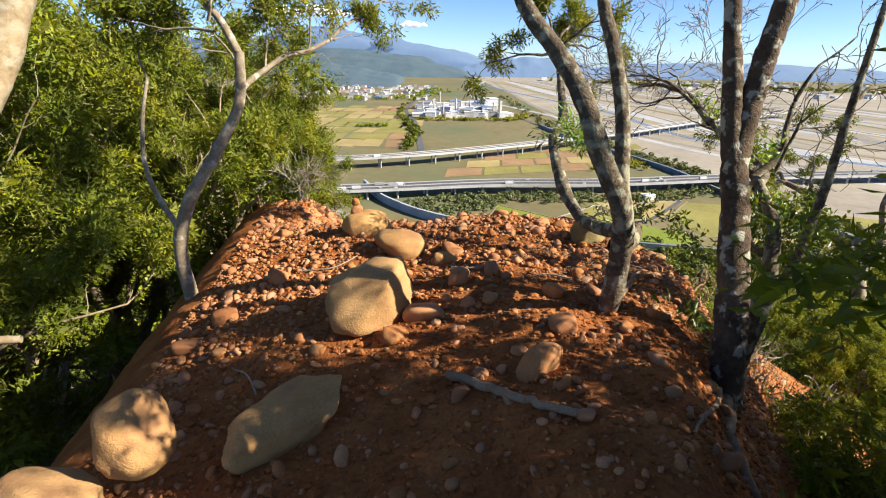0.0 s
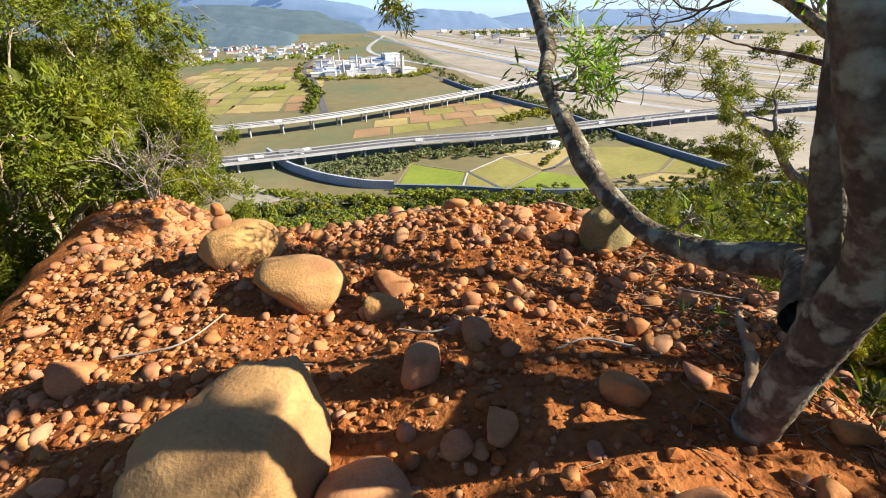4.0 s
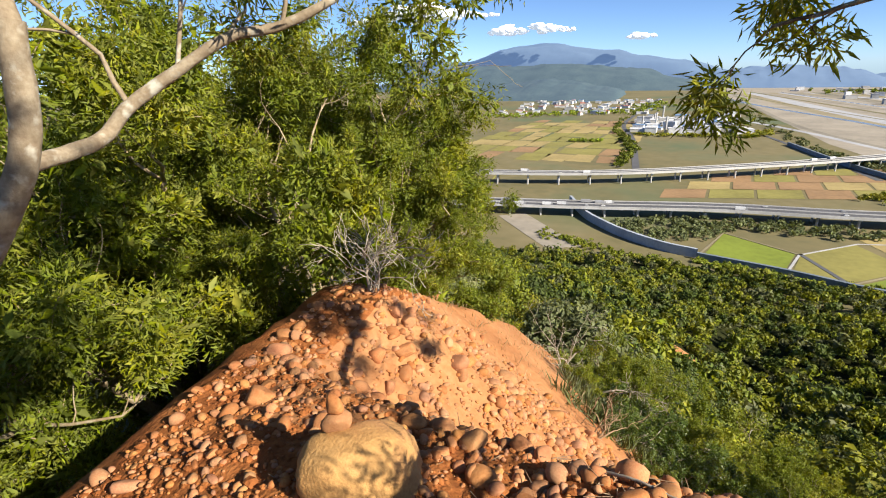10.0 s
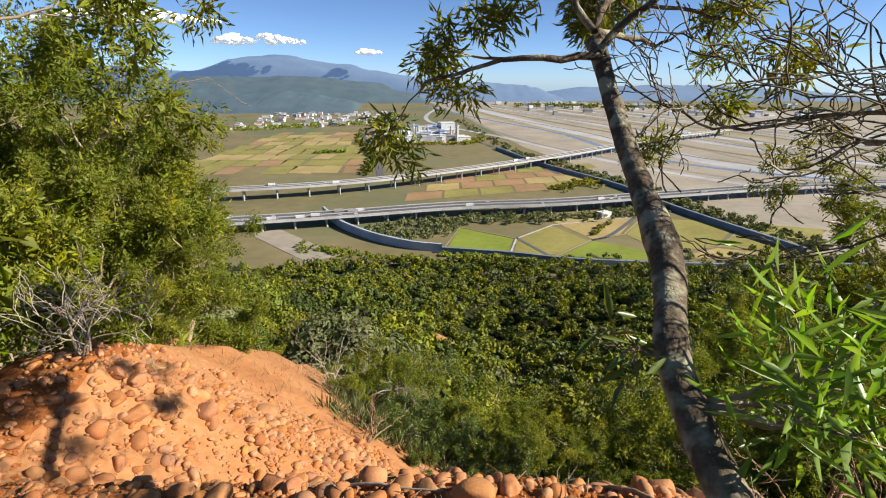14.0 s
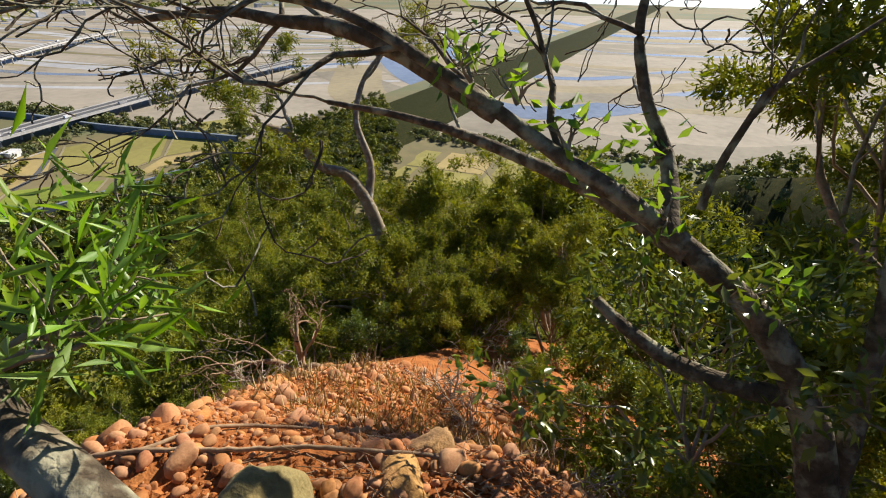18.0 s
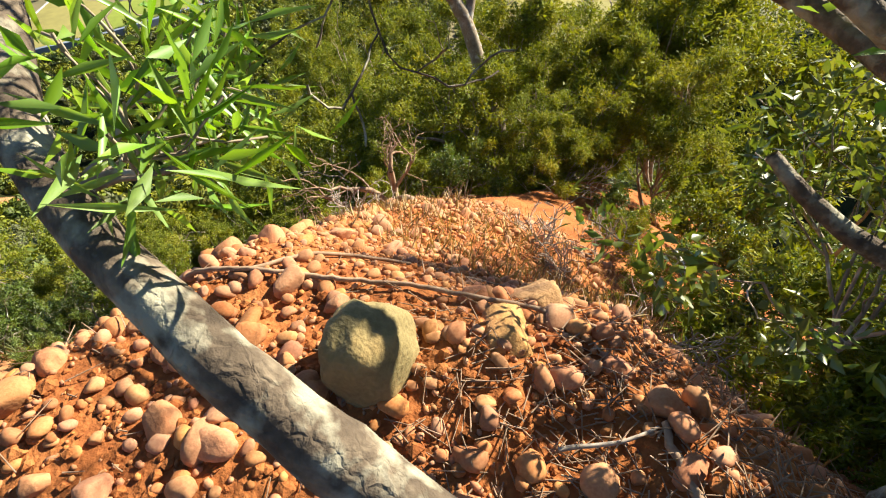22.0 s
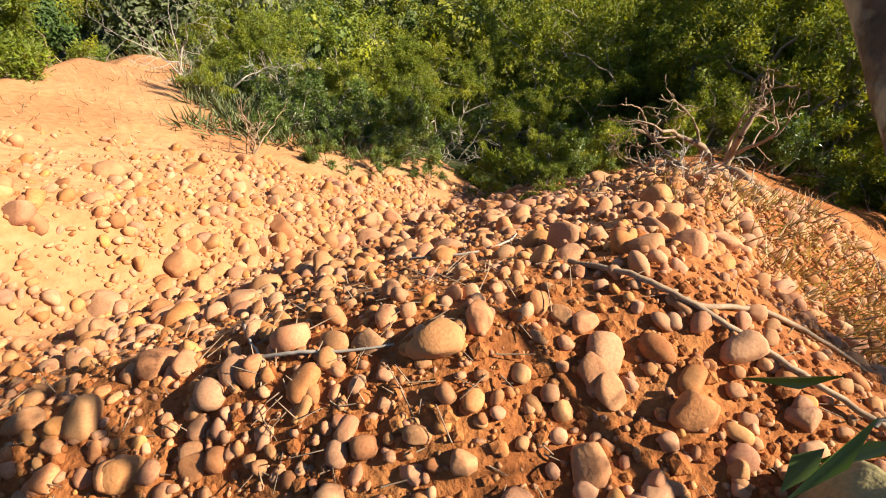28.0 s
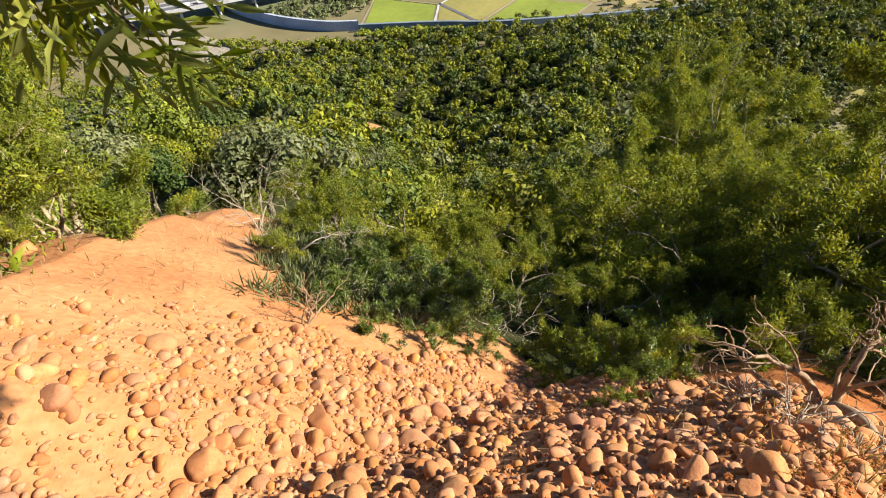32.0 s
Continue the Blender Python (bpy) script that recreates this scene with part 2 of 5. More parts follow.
def value_noise(x, y, seed=0):
    x, y = np.asarray(x, float), np.asarray(y, float)
    ix, iy = np.floor(x).astype(np.int64), np.floor(y).astype(np.int64)
    fx, fy = x - ix, y - iy
    fx, fy = fx * fx * (3 - 2 * fx), fy * fy * (3 - 2 * fy)
    a, b = lattice(ix, iy, seed), lattice(ix + 1, iy, seed)
    c, d = lattice(ix, iy + 1, seed), lattice(ix + 1, iy + 1, seed)
    return (a * (1 - fx) + b * fx) * (1 - fy) + (c * (1 - fx) + d * fx) * fy - 0.5


def fbm(x, y, octaves=4, seed=0):
    return sum(value_noise(np.asarray(x) * 2 ** k, np.asarray(y) * 2 ** k, seed + k) / 2 ** k for k in range(octaves))


def spline(points, per=6):
    """Smooth line through control points."""
    p = np.asarray(points, float)
    q = np.vstack([2 * p[0] - p[1], p, 2 * p[-1] - p[-2]])
    out = []
    for i in range(1, len(q) - 2):
        for s in np.linspace(0, 1, per, endpoint=False):
            a, b, c, d = q[i - 1:i + 3]
            out.append(0.5 * (2 * b + (c - a) * s + (2 * a - 5 * b + 4 * c - d) * s * s + (3 * b - a - 3 * c + d) * s ** 3))
    out.append(p[-1])
    return np.array(out)


def tube(acc, line, radii, sides=7, rough=0.0):
    """A round limb along a line; rough makes its girth uneven."""
    line = np.asarray(line, float)
    n = len(line)
    r = np.interp(np.linspace(0, 1, n), np.linspace(0, 1, len(radii)), radii)
    d = np.gradient(line, axis=0)
    d /= np.linalg.norm(d, axis=1)[:, None] + 1e-9
    ref = np.array([0.31, 0.17, 0.93]) if abs(d[0][2]) < 0.9 else np.array([1.0, 0.1, 0])
    u = np.cross(d, ref)
    u /= np.linalg.norm(u, axis=1)[:, None] + 1e-9
    w = np.cross(d, u)
    ang = np.linspace(0, 2 * np.pi, sides, endpoint=False)
    lump = RNG.normal(0, 1, (n, sides))
    for _ in range(2):
        lump = (lump + np.roll(lump, 1, 1) + np.roll(lump, -1, 1) + np.vstack([lump[:1], lump[:-1]]) + np.vstack([lump[1:], lump[-1:]])) / 3.3
    rr = r[:, None] * (1 + rough * lump) * np.ones(sides)
    v = line[:, None] + rr[..., None] * (np.cos(ang)[None, :, None] * u[:, None] + np.sin(ang)[None, :, None] * w[:, None])
    i, j = np.meshgrid(np.arange(n - 1), np.arange(sides), indexing="ij")
    k = (j + 1) % sides
    acc.add(v.reshape(-1, 3), np.stack([i * sides + j, i * sides + k, (i + 1) * sides + k, (i + 1) * sides + j], -1).reshape(-1, 4))


def leaves(acc, centres, length, width, aim=None, droop=0.2, spread=1.0):
    """Folded pointed leaves, one at each centre."""
    n = len(centres)
    d = RNG.normal(0, 1, (n, 3)) * spread
    if aim is not None:
        d = d + aim
    d[:, 2] -= droop
    d /= np.linalg.norm(d, axis=1)[:, None] + 1e-9
    s = np.cross(d, RNG.normal(0, 1, (n, 3)))
    s /= np.linalg.norm(s, axis=1)[:, None] + 1e-9
    up = np.cross(s, d)
    ln = length * RNG.uniform(0.6, 1.3, (n, 1))
    wd = width * RNG.uniform(0.7, 1.3, (n, 1))
    base, tip = centres, centres + d * ln + up * ln * -0.12
    mid = centres + d * ln * 0.45
    v = np.stack([base, mid + s * wd * 0.5 + up * wd * 0.18, tip, mid - s * wd * 0.5 + up * wd * 0.18], 1).reshape(-1, 3)
    b = np.arange(n)[:, None] * 4
    acc.add(v, np.concatenate([b + [0, 2, 1], b + [0, 3, 2]]))


def sprays(acc, centres, normals, size):
    """Leaf sprays that lie roughly in the crown's surface."""
    n = len(centres)
    nm = normals + RNG.normal(0, 0.38, (n, 3))
    nm /= np.linalg.norm(nm, axis=1)[:, None] + 1e-9
    a = np.cross(nm, RNG.normal(0, 1, (n, 3)))
    a /= np.linalg.norm(a, axis=1)[:, None] + 1e-9
    b = np.cross(nm, a)
    sz = size * RNG.uniform(0.55, 1.35, (n, 1))
    v = np.stack([centres - a * sz * 0.6, centres + b * sz * 0.32 + nm * sz * 0.12, centres + a * sz * 0.6, centres - b * sz * 0.32 + nm * sz * 0.12], 1).reshape(-1, 3)
    k = np.arange(n)[:, None] * 4
    acc.add(v, np.concatenate([k + [0, 1, 2], k + [0, 2, 3]]))


def grow(acc, start, way, length, radius, depth, tips, bend=0.35, split=(2, 4), up=0.15, shrink=0.68, sides=6, cut=0.003):
    """Branches that fork and taper; the ends are gathered in tips."""
    n = 5
    p, d = np.array(start, float), np.array(way, float)
    d /= np.linalg.norm(d)
    line = [p.copy()]
    for _ in range(n):
        d = d + RNG.normal(0, bend, 3) / n ** 0.5 + np.array([0, 0, up / n])
        d /= np.linalg.norm(d)
        p = p + d * length / n
        line.append(p.copy())
    end = max(radius * 0.62, cut)
    tube(acc, line, (radius, end), max(3, sides))
    if depth == 0:
        tips.append((p, d, length))
        tips.append((line[3], d, length))
        return
    for k in range(RNG.integers(*split)):
        j = n if k == 0 else RNG.integers(2, n + 1)
        side = np.cross(d, RNG.normal(0, 1, 3))
        side /= np.linalg.norm(side)
        nd = d + side * RNG.uniform(0.35, 0.95)
        grow(acc, line[j], nd, length * shrink * RNG.uniform(0.75, 1.2), end * RNG.uniform(0.6, 0.85), depth - 1, tips, bend, split, up, shrink, sides - 1, cut)


def leaf_tips(acc, tips, per, radius, length, width, droop=0.3):
    c = np.repeat(np.array([t[0] for t in tips]), per, axis=0)
    a = np.repeat(np.array([t[1] for t in tips]), per, axis=0)
    off = RNG.normal(0, 1, c.shape)
    off /= np.linalg.norm(off, axis=1)[:, None]
    c = c + off * radius * RNG.uniform(0, 1, (len(c), 1)) ** 0.6
    leaves(acc, c, length, width, a * 0.5 + off * 0.5, droop, 0.75)


# ---- the lie of the land ----
Z_PLAIN = -163.0


def soft_min(a, b, k):
    h = np.clip(0.5 + 0.5 * (b - a) / k, 0, 1)
    return b * (1 - h) + a * h - k * h * (1 - h)


def soft_max(a, b, k):
    return -soft_min(-a, -b, k)


def land(x, y, fine=True):
    """Height of the ground: a stony knoll, its steep sides, the gully below and the river plain."""
    x, y = np.asarray(x, float), np.asarray(y, float)
    top = -1.83 + 0.10 * (x - 3.5) - 0.035 * (y - 2)
    left = -2.08 - 0.35 * ((1.6 - x) - 0.2 * (y - 2.2))
    drop = -2.55 - 1.25 * ((0.2 - x) - 0.12 * (y - 3))
    front = -4.42 - 0.168 * (x - 4.22) - 1.318 * (y - 5.8)
    front = np.minimum(front, -4.95 - 2.4 * (y - 6.3))
    spur = -2.3 - np.interp(y, (-50, 6, 9, 12, 16, 21, 30, 60, 900), (0, 0, 1.65, 3.6, 6.6, 12, 28, 75, 1600)) - 0.75 * np.maximum(x - 0.8, 0) - 1.0 * np.maximum(-1.2 - x, 0)
    right = -1.95 - 1.15 * (x - 5.05 - 0.35 * np.minimum(y - 2.4, 0)) - 0.35 * np.maximum(y - 2.4, 0)
    shelf = -3.2 - 0.62 * (x - 6.2) - 0.55 * np.maximum(y - 4.2, 0) - 0.3 * np.maximum(3.4 - y, 0)
    knoll = soft_min(top, soft_max(front, spur, 0.4), 0.22)
    knoll = soft_min(soft_min(knoll, left, 0.3), drop, 0.4)
    knoll = soft_min(knoll, soft_max(right, shelf, 0.3), 0.25)
    # the mountain side down to the plain
    d = np.maximum(y - 4.0 + 0.25 * np.abs(x - 4), 0)
    side = np.interp(d, (0, 2, 6, 16, 30, 50, 80, 150, 250, 400, 470), (-2.5, -5.5, -10.5, -21, -31, -43, -61, -97, -131, -160, -163))
    gully_x = 4 + 0.22 * np.clip(y, 4, 300)
    gap = np.abs(x - gully_x) / (2.5 + 0.11 * np.clip(y, 0, 400))
    side = side - np.clip(1.2 - gap, -1.5, 1.2) * np.clip((y - 5) * 0.32, 0, 9) * np.clip((420 - y) / 150, 0, 1)
    side = side - np.clip(-x - 6, 0, 200) * 0.25 * np.clip(1 - y / 300, 0, 1) - np.clip(x - 16, 0, 300) * 0.5 * np.clip(1 - y / 300, 0, 1)
    side = side - np.clip(x - 7, 0, 300) * 0.7 * np.clip((22 - y) / 14, 0, 1)
    side = soft_max(side, spur, 1.0)
    # wooded ridge across the eastern valley
    ridge = -58 - 0.6 * np.maximum(y + 25, 0) + 0.12 * np.minimum(-25 - y, 300) * (y < -25) - 0.55 * np.abs(x - 215 - 0.15 * y)
    side = np.maximum(side, ridge)
    far = np.clip((y - 9) / 6, 0, 1)
    far = np.maximum(far, np.clip((np.abs(x - 3.5) - 9) / 6, 0, 1) * np.maximum(np.clip((y + 2) / 4, 0, 1), x > 3.5))
    back = np.where(y < 0, -1.7 - 0.9 * np.maximum(np.abs(x - 3) - 3, 0), 0)
    z = knoll * (1 - far) + side * far
    z = np.where(d > 8, z + 2.2 * fbm(x / 14, y / 14, 3, 5) * np.clip((400 - d) / 100, 0, 1), z)
    z = np.maximum(z, Z_PLAIN)
    if fine:
        near = np.clip(1 - (np.hypot(x - 3.5, y - 3) - 9) / 6, 0, 1)
        z = z + near * (0.10 * fbm(x / 0.9, y / 0.9, 3, 11) + 0.03 * fbm(x / 0.16, y / 0.16, 2, 23))
    return z


def axis(core0, core1, step, out0, out1):
    mid = np.arange(core0, core1 + 1e-6, step)
    lo, hi, s = [], [], step
    p = core0
    while p > out0:
        s = min(s * 1.14, 260)
        p -= s
        lo.append(p)
    p, s = core1, step
    while p < out1:
        s = min(s * 1.14, 260)
        p += s
        hi.append(p)
    return np.concatenate([lo[::-1], mid, hi])


gx, gy = axis(0.0, 7.0, 0.045, -4700, 4700), axis(-0.6, 7.5, 0.045, -900, 4850)
GX, GY = np.meshgrid(gx, gy)
GZ = land(GX, GY)
acc = Acc()
i, j = np.meshgrid(np.arange(len(gy) - 1), np.arange(len(gx) - 1), indexing="ij")
w = len(gx)
acc.add(np.stack([GX, GY, GZ], -1).reshape(-1, 3), np.stack([i * w + j, i * w + j + 1, (i + 1) * w + j + 1, (i + 1) * w + j], -1).reshape(-1, 4))
ground = part("ground", acc, SOIL, None, "red earth knoll falling to wooded slopes and a wide river plain")
tagged(ground, "", "ground", "", "structure")
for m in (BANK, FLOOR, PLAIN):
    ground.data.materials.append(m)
cx, cy = (GX[:-1, :-1] + GX[1:, 1:]) / 2, (GY[:-1, :-1] + GY[1:, 1:]) / 2
cz = land(cx, cy, False)
wob = fbm(cx / 2.5, cy / 2.5, 3, 41) * 2.2
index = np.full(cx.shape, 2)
index[(np.hypot((cx - 3.2) / 1.3, cy - 2.5) + wob < 6.2) & (cx > -0.8 + wob * 0.3) & ~((cy > 7.0 + wob * 0.3) & (cx > 2.0))] = 0
index[(cy > 6.6 + wob * 0.4) & (cy < 19 + wob * 2) & (cx < 3.5 - 0.2 * (cy - 6) + wob * 0.5) & (cx > -0.4 - 0.10 * (cy - 6) + wob * 0.4)] = 1
index[(cy > 4.15 + wob * 0.35) & (cy < 7.4) & (cx > 0.9) & (cx < 6.6) & (cx + 0.5 * cy < 8.6 + wob)] = 1
index[(cy > 6.7) & (cy < 8.9 + wob * 0.4) & (cx > 1.4) & (cx < 5.6 + wob * 0.4)] = 1
index[(cz < Z_PLAIN + 1.5)] = 3
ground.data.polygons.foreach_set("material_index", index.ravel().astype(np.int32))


def ground_at(x, y):
    return float(land(np.array([x]), np.array([y]))[0])

# ---- stones ----


def ico(sub):
    bm = bmesh.new()
    bmesh.ops.create_icosphere(bm, subdivisions=sub, radius=1)
    v = np.array([x.co for x in bm.verts])
    f = np.array([[x.index for x in q.verts] for q in bm.faces])
    bm.free()
    return v, f


ICO = {k: ico(k) for k in (1, 2, 3, 4)}


def stone_shape(sub, seed, lump=0.14, boxy=0.3, cuts=5):
    """A water-worn stone: rounded, a little boxy and uneven."""
    rng = np.random.default_rng(seed)
    v, f = ICO[sub]
    v = v.copy()
    big = np.abs(v).max(axis=1, keepdims=True)
    v = v / (1 - boxy + boxy * big)
    for _ in range(5):
        a = rng.normal(0, 1, 3)
        a /= np.linalg.norm(a)
        v *= 1 + lump * rng.uniform(-0.5, 1) * np.maximum(v @ a, 0)[:, None] ** 2 * rng.choice([-1, 1])
    for _ in range(cuts):
        a = rng.normal(0, 1, 3)
        a /= np.linalg.norm(a)
        h = v @ a
        lim = rng.uniform(0.5, 0.85)
        v -= np.maximum(h - lim, 0)[:, None] * 0.82 * a
    p = rng.uniform(0, 6, 3)
    if sub > 3:
        for q in rng.normal(0, 1, (26, 3)):
            v *= 1 + rng.uniform(-0.010, 0.010) * np.sin(v @ (q * rng.uniform(4, 13)) + rng.uniform(0, 6))[:, None]
    if sub > 2:
        v *= 1 + 0.025 * np.sin(v @ np.array([5.0, 3, 2]) + p[0])[:, None] + 0.018 * np.sin(v @ np.array([-4, 7.0, 3]) + p[1])[:, None]
    return v, f


def stone_mesh(name, sub, seed, mat, lump=0.14, boxy=0.3, cuts=5):
    a = Acc()
    a.add(*stone_shape(sub, seed, lump, boxy, cuts))
    return a.mesh(name, mat)


COBBLES = [stone_mesh("cobble", 3, 100 + k, STONE, 0.2, 0.2 + 0.05 * (k % 5), 4 + k % 5) for k in range(18)]


def boulder(x, y, z, sx, sy, sz, turn, label, seed, tilt=0.0, lump=0.22, boxy=0.3, cuts=4):
    ob = new("boulder", stone_mesh("boulder", 4, seed, BOULDER, lump, boxy, cuts))
    ob.location, ob.scale, ob.rotation_euler = (x, y, z), (sx, sy, sz), (radians(tilt), 0, radians(turn))
    return tagged(ob, label, "boulder")


boulder(2.40, 1.62, -1.76, 0.29, 0.22, 0.23, 15, "large brown sandstone boulder half sunk in red soil", 21, -8, 0.14, 0.5, 6)
boulder(2.50, 3.02, -1.93, 0.28, 0.22, 0.15, -10, "rounded yellow sandstone boulder on the knoll", 32, 0, 0.12, 0.25, 3)
boulder(2.08, 3.66, -1.96, 0.27, 0.22, 0.20, 20, "rounded yellow boulder carrying a small cairn", 31, 0, 0.1, 0.2, 2)
boulder(2.10, 0.58, -1.97, 0.23, 0.38, 0.14, -35, "long sandstone slab sunk in red soil", 24, 8, 0.16, 0.45, 7)
boulder(1.42, 0.34, -1.90, 0.17, 0.17, 0.23, 10, "tall rounded yellow boulder beside the path", 33, 0, 0.12, 0.3, 3)
boulder(1.08, 0.12, -2.12, 0.22, 0.22, 0.17, 40, "shaded brown boulder at the edge of the slope", 36, 0, 0.12, 0.25, 3)
boulder(4.33, 2.95, -1.76, 0.155, 0.13, 0.175, 20, "greenish brown boulder at the brink of the knoll", 47, -6, 0.08, 0.34, 1).data.materials[0] = BOULDER_OLIVE
boulder(4.62, 2.62, -1.83, 0.16, 0.11, 0.10, 35, "half-buried tan boulder beside heaped cobbles", 8)
boulder(4.88, 2.66, -1.90, 0.12, 0.09, 0.09, 60, "small tan boulder beside heaped cobbles", 9)
boulder(2.95, 2.72, -1.95, 0.14, 0.09, 0.08, -8, "flat orange stone beside a boulder", 10)
boulder(4.42, 1.95, -1.82, 0.11, 0.07, 0.08, 70, "brown stone lying near the tree roots", 12)
cairn = thing("cairn", "two small stones stacked on a yellow boulder", "cairn", "", (1.97, 3.69, -1.785))
for k, (sx, sz, z) in enumerate(((0.068, 0.05, 0.03), (0.05, 0.045, 0.115))):
    s = part("stone", COBBLES[k], None, cairn)
    s.location, s.scale = (0.0, 0.0, z), (sx, sx * 0.8, sz)


def cobble(x, y, s, k, flat=0.66, turn=None, sink=0.33, parent=None):
    ob = new("cobble", COBBLES[k % len(COBBLES)])
    sx = s * RNG.uniform(0.95, 1.2)
    sy = s * RNG.uniform(0.7, 0.95)
    sz = s * flat * RNG.uniform(0.85, 1.15)
    ob.location = (x, y, ground_at(x, y) + sz * (1 - 2 * sink))
    ob.scale = (sx, sy, sz)
    ob.rotation_euler = (RNG.normal(0, 0.3), RNG.normal(0, 0.3), RNG.uniform(0, 6.28) if turn is None else radians(turn))
    ob.parent = parent or ground
    return ob


# cobbles that stand out on the brink, the stony face, the trodden part and the spur
STONES_BRINK = ((3.58, 3.82, 0.082), (3.73, 3.83, 0.062), (2.54, 3.88, 0.061), (2.11, 4.12, 0.065), (2.65, 3.54, 0.045), (3.02, 3.37, 0.064), (3.24,
    3.71, 0.034), (3.44, 3.58, 0.042), (3.52, 3.46, 0.044), (3.59, 3.31, 0.062), (3.82, 3.33, 0.064), (3.87, 3.14, 0.071), (3.98, 3.2, 0.037), (4.03,
    3.56, 0.073), (3.98, 3.47, 0.051), (4.03, 3.69, 0.051), (3.43, 3.19, 0.075), (3.62, 3.1, 0.035), (3.23, 3.34, 0.025), (4.14, 3.04, 0.067), (4.16,
    3.17, 0.033), (4.15, 3.33, 0.071), (4.4, 3.43, 0.067), (2.83, 3.65, 0.038), (2.77, 3.79, 0.05), (3.93, 3.8, 0.048), (3.38, 3.5, 0.04), (4.43,
    3.21, 0.049))
STONES_FACE = ((2.37, 6.93, 0.129), (2.7, 6.88, 0.108), (1.85, 6.71, 0.133), (3.72, 6.01, 0.15), (3.64, 5.69, 0.16), (3.77, 4.8, 0.12), (4.26, 5.86,
    0.154), (4.98, 5.97, 0.142), (3.81, 4.55, 0.089), (4.08, 4.41, 0.061), (4.49, 4.74, 0.113), (4.31, 4.15, 0.095), (4.88, 4.49, 0.118), (5.13, 4.37,
    0.129), (4.92, 4.31, 0.079), (4.78, 4.19, 0.058), (4.42, 4.08, 0.06), (4.43, 4.27, 0.071), (4.69, 4.0, 0.069), (6.02, 5.58, 0.164), (6.56, 5.44,
    0.163), (4.62, 3.86, 0.07), (5.05, 3.91, 0.083), (2.32, 5.55, 0.178), (3.27, 4.69, 0.077), (2.84, 4.98, 0.103), (3.85, 4.39, 0.08), (4.2, 3.99,
    0.071), (4.44, 3.87, 0.076), (4.1, 4.03, 0.063), (2.4, 5.16, 0.084))
STONES_PATH = ((0.89, 1.81, 0.115), (1.07, 2.18, 0.145), (1.64, 1.97, 0.065), (1.17, 1.05, 0.083), (1.21, 0.89, 0.064), (1.35, 0.98, 0.058), (2.6,
    1.34, 0.108), (2.81, 1.55, 0.129), (3.09, 1.63, 0.061), (3.26, 1.64, 0.068), (3.66, 1.15, 0.115), (3.74, 1.68, 0.111), (3.46, 0.76, 0.145), (3.0,
    0.66, 0.063), (3.37, 0.95, 0.057), (3.14, 0.81, 0.044), (3.25, 0.81, 0.038), (3.01, 2.92, 0.132), (3.06, 2.05, 0.13), (3.63, 2.56, 0.068), (3.31,
    2.21, 0.081), (1.4, 2.7, 0.137), (4.08, 1.18, 0.048), (3.74, 0.98, 0.045))
STONES_SPUR = ((1.62, 5.96, 0.13), (1.34, 6.4, 0.114), (0.14, 8.71, 0.171), (0.42, 5.09, 0.098), (0.54, 5.11, 0.079), (0.73, 4.73, 0.071), (0.91,
    4.36, 0.07), (2.57, 3.85, 0.062), (3.85, 3.18, 0.071), (3.95, 3.23, 0.036), (3.98, 3.54, 0.065), (1.26, 5.61, 0.131), (3.25, 3.68, 0.04), (3.12,
    3.5, 0.037))
LOOSE = ((2.68, 4.22, 0.085), (1.97, 4.34, 0.08), (0.86, 4.66, 0.08), (1.14, 5.9, 0.12), (1.5, 5.2, 0.08), (0.95, 5.5, 0.09), (2.2, 4.6, 0.07), (1.3, 4.9, 0.07))
chosen = STONES_BRINK + STONES_FACE + STONES_PATH + STONES_SPUR + LOOSE
for k, (x, y, s) in enumerate(chosen):
    cobble(x, y, s * (0.82 if y > 4.3 else 1.0), k, sink=0.38)


def stony(x, y):
    """How thickly stones lie at a place, 0 to 1."""
    d = 0.42 + 0.58 * np.clip((y - 1.6 + 0.5 * np.abs(x - 3.2)) / 1.8, 0, 1)
    d = np.maximum(d, np.clip((y - 3.4) / 0.8, 0, 1))
    trod = np.exp(-((x - 2.9) / 0.45) ** 2) * np.clip((2.6 - y) / 1.2, 0, 1)
    spur = np.clip((2.3 - x) / 0.5, 0, 1) * np.clip((y - 3.2) / 0.6, 0, 1)
    return d * (1 - 0.6 * trod) * (1 - 0.5 * spur) * np.where(x < 2.7, np.clip((8.0 - y) / 1.8, 0, 1), 1.0)


def near_knoll(x, y):
    return (y < 7.3 + 1.2 * fbm(x / 0.7, y / 0.7, 2, 91)) & (y > -0.9) & (x > 0.0) & (x < 7.3) & (x > 0.55 - 0.1 * (y - 3)) & (x + 0.35 * y < 8.7)


count = 0
while count < 175:
    on_face = count % 5 < 3
    x, y = RNG.uniform(0.4, 6.2), (RNG.uniform(3.6, 6.6) if on_face else RNG.uniform(-0.4, 7.0))
    if not near_knoll(x, y) or RNG.uniform() > stony(x, y) or (abs(x - 3) < 0.35 and y < 1.2):
        continue
    s = float(np.clip(RNG.lognormal(-3.35, 0.42), 0.024, 0.11)) * ((1.05 if y < 4.5 else 1.45) if on_face else 1.0)
    cobble(x, y, s, count, sink=0.42)
    count += 1

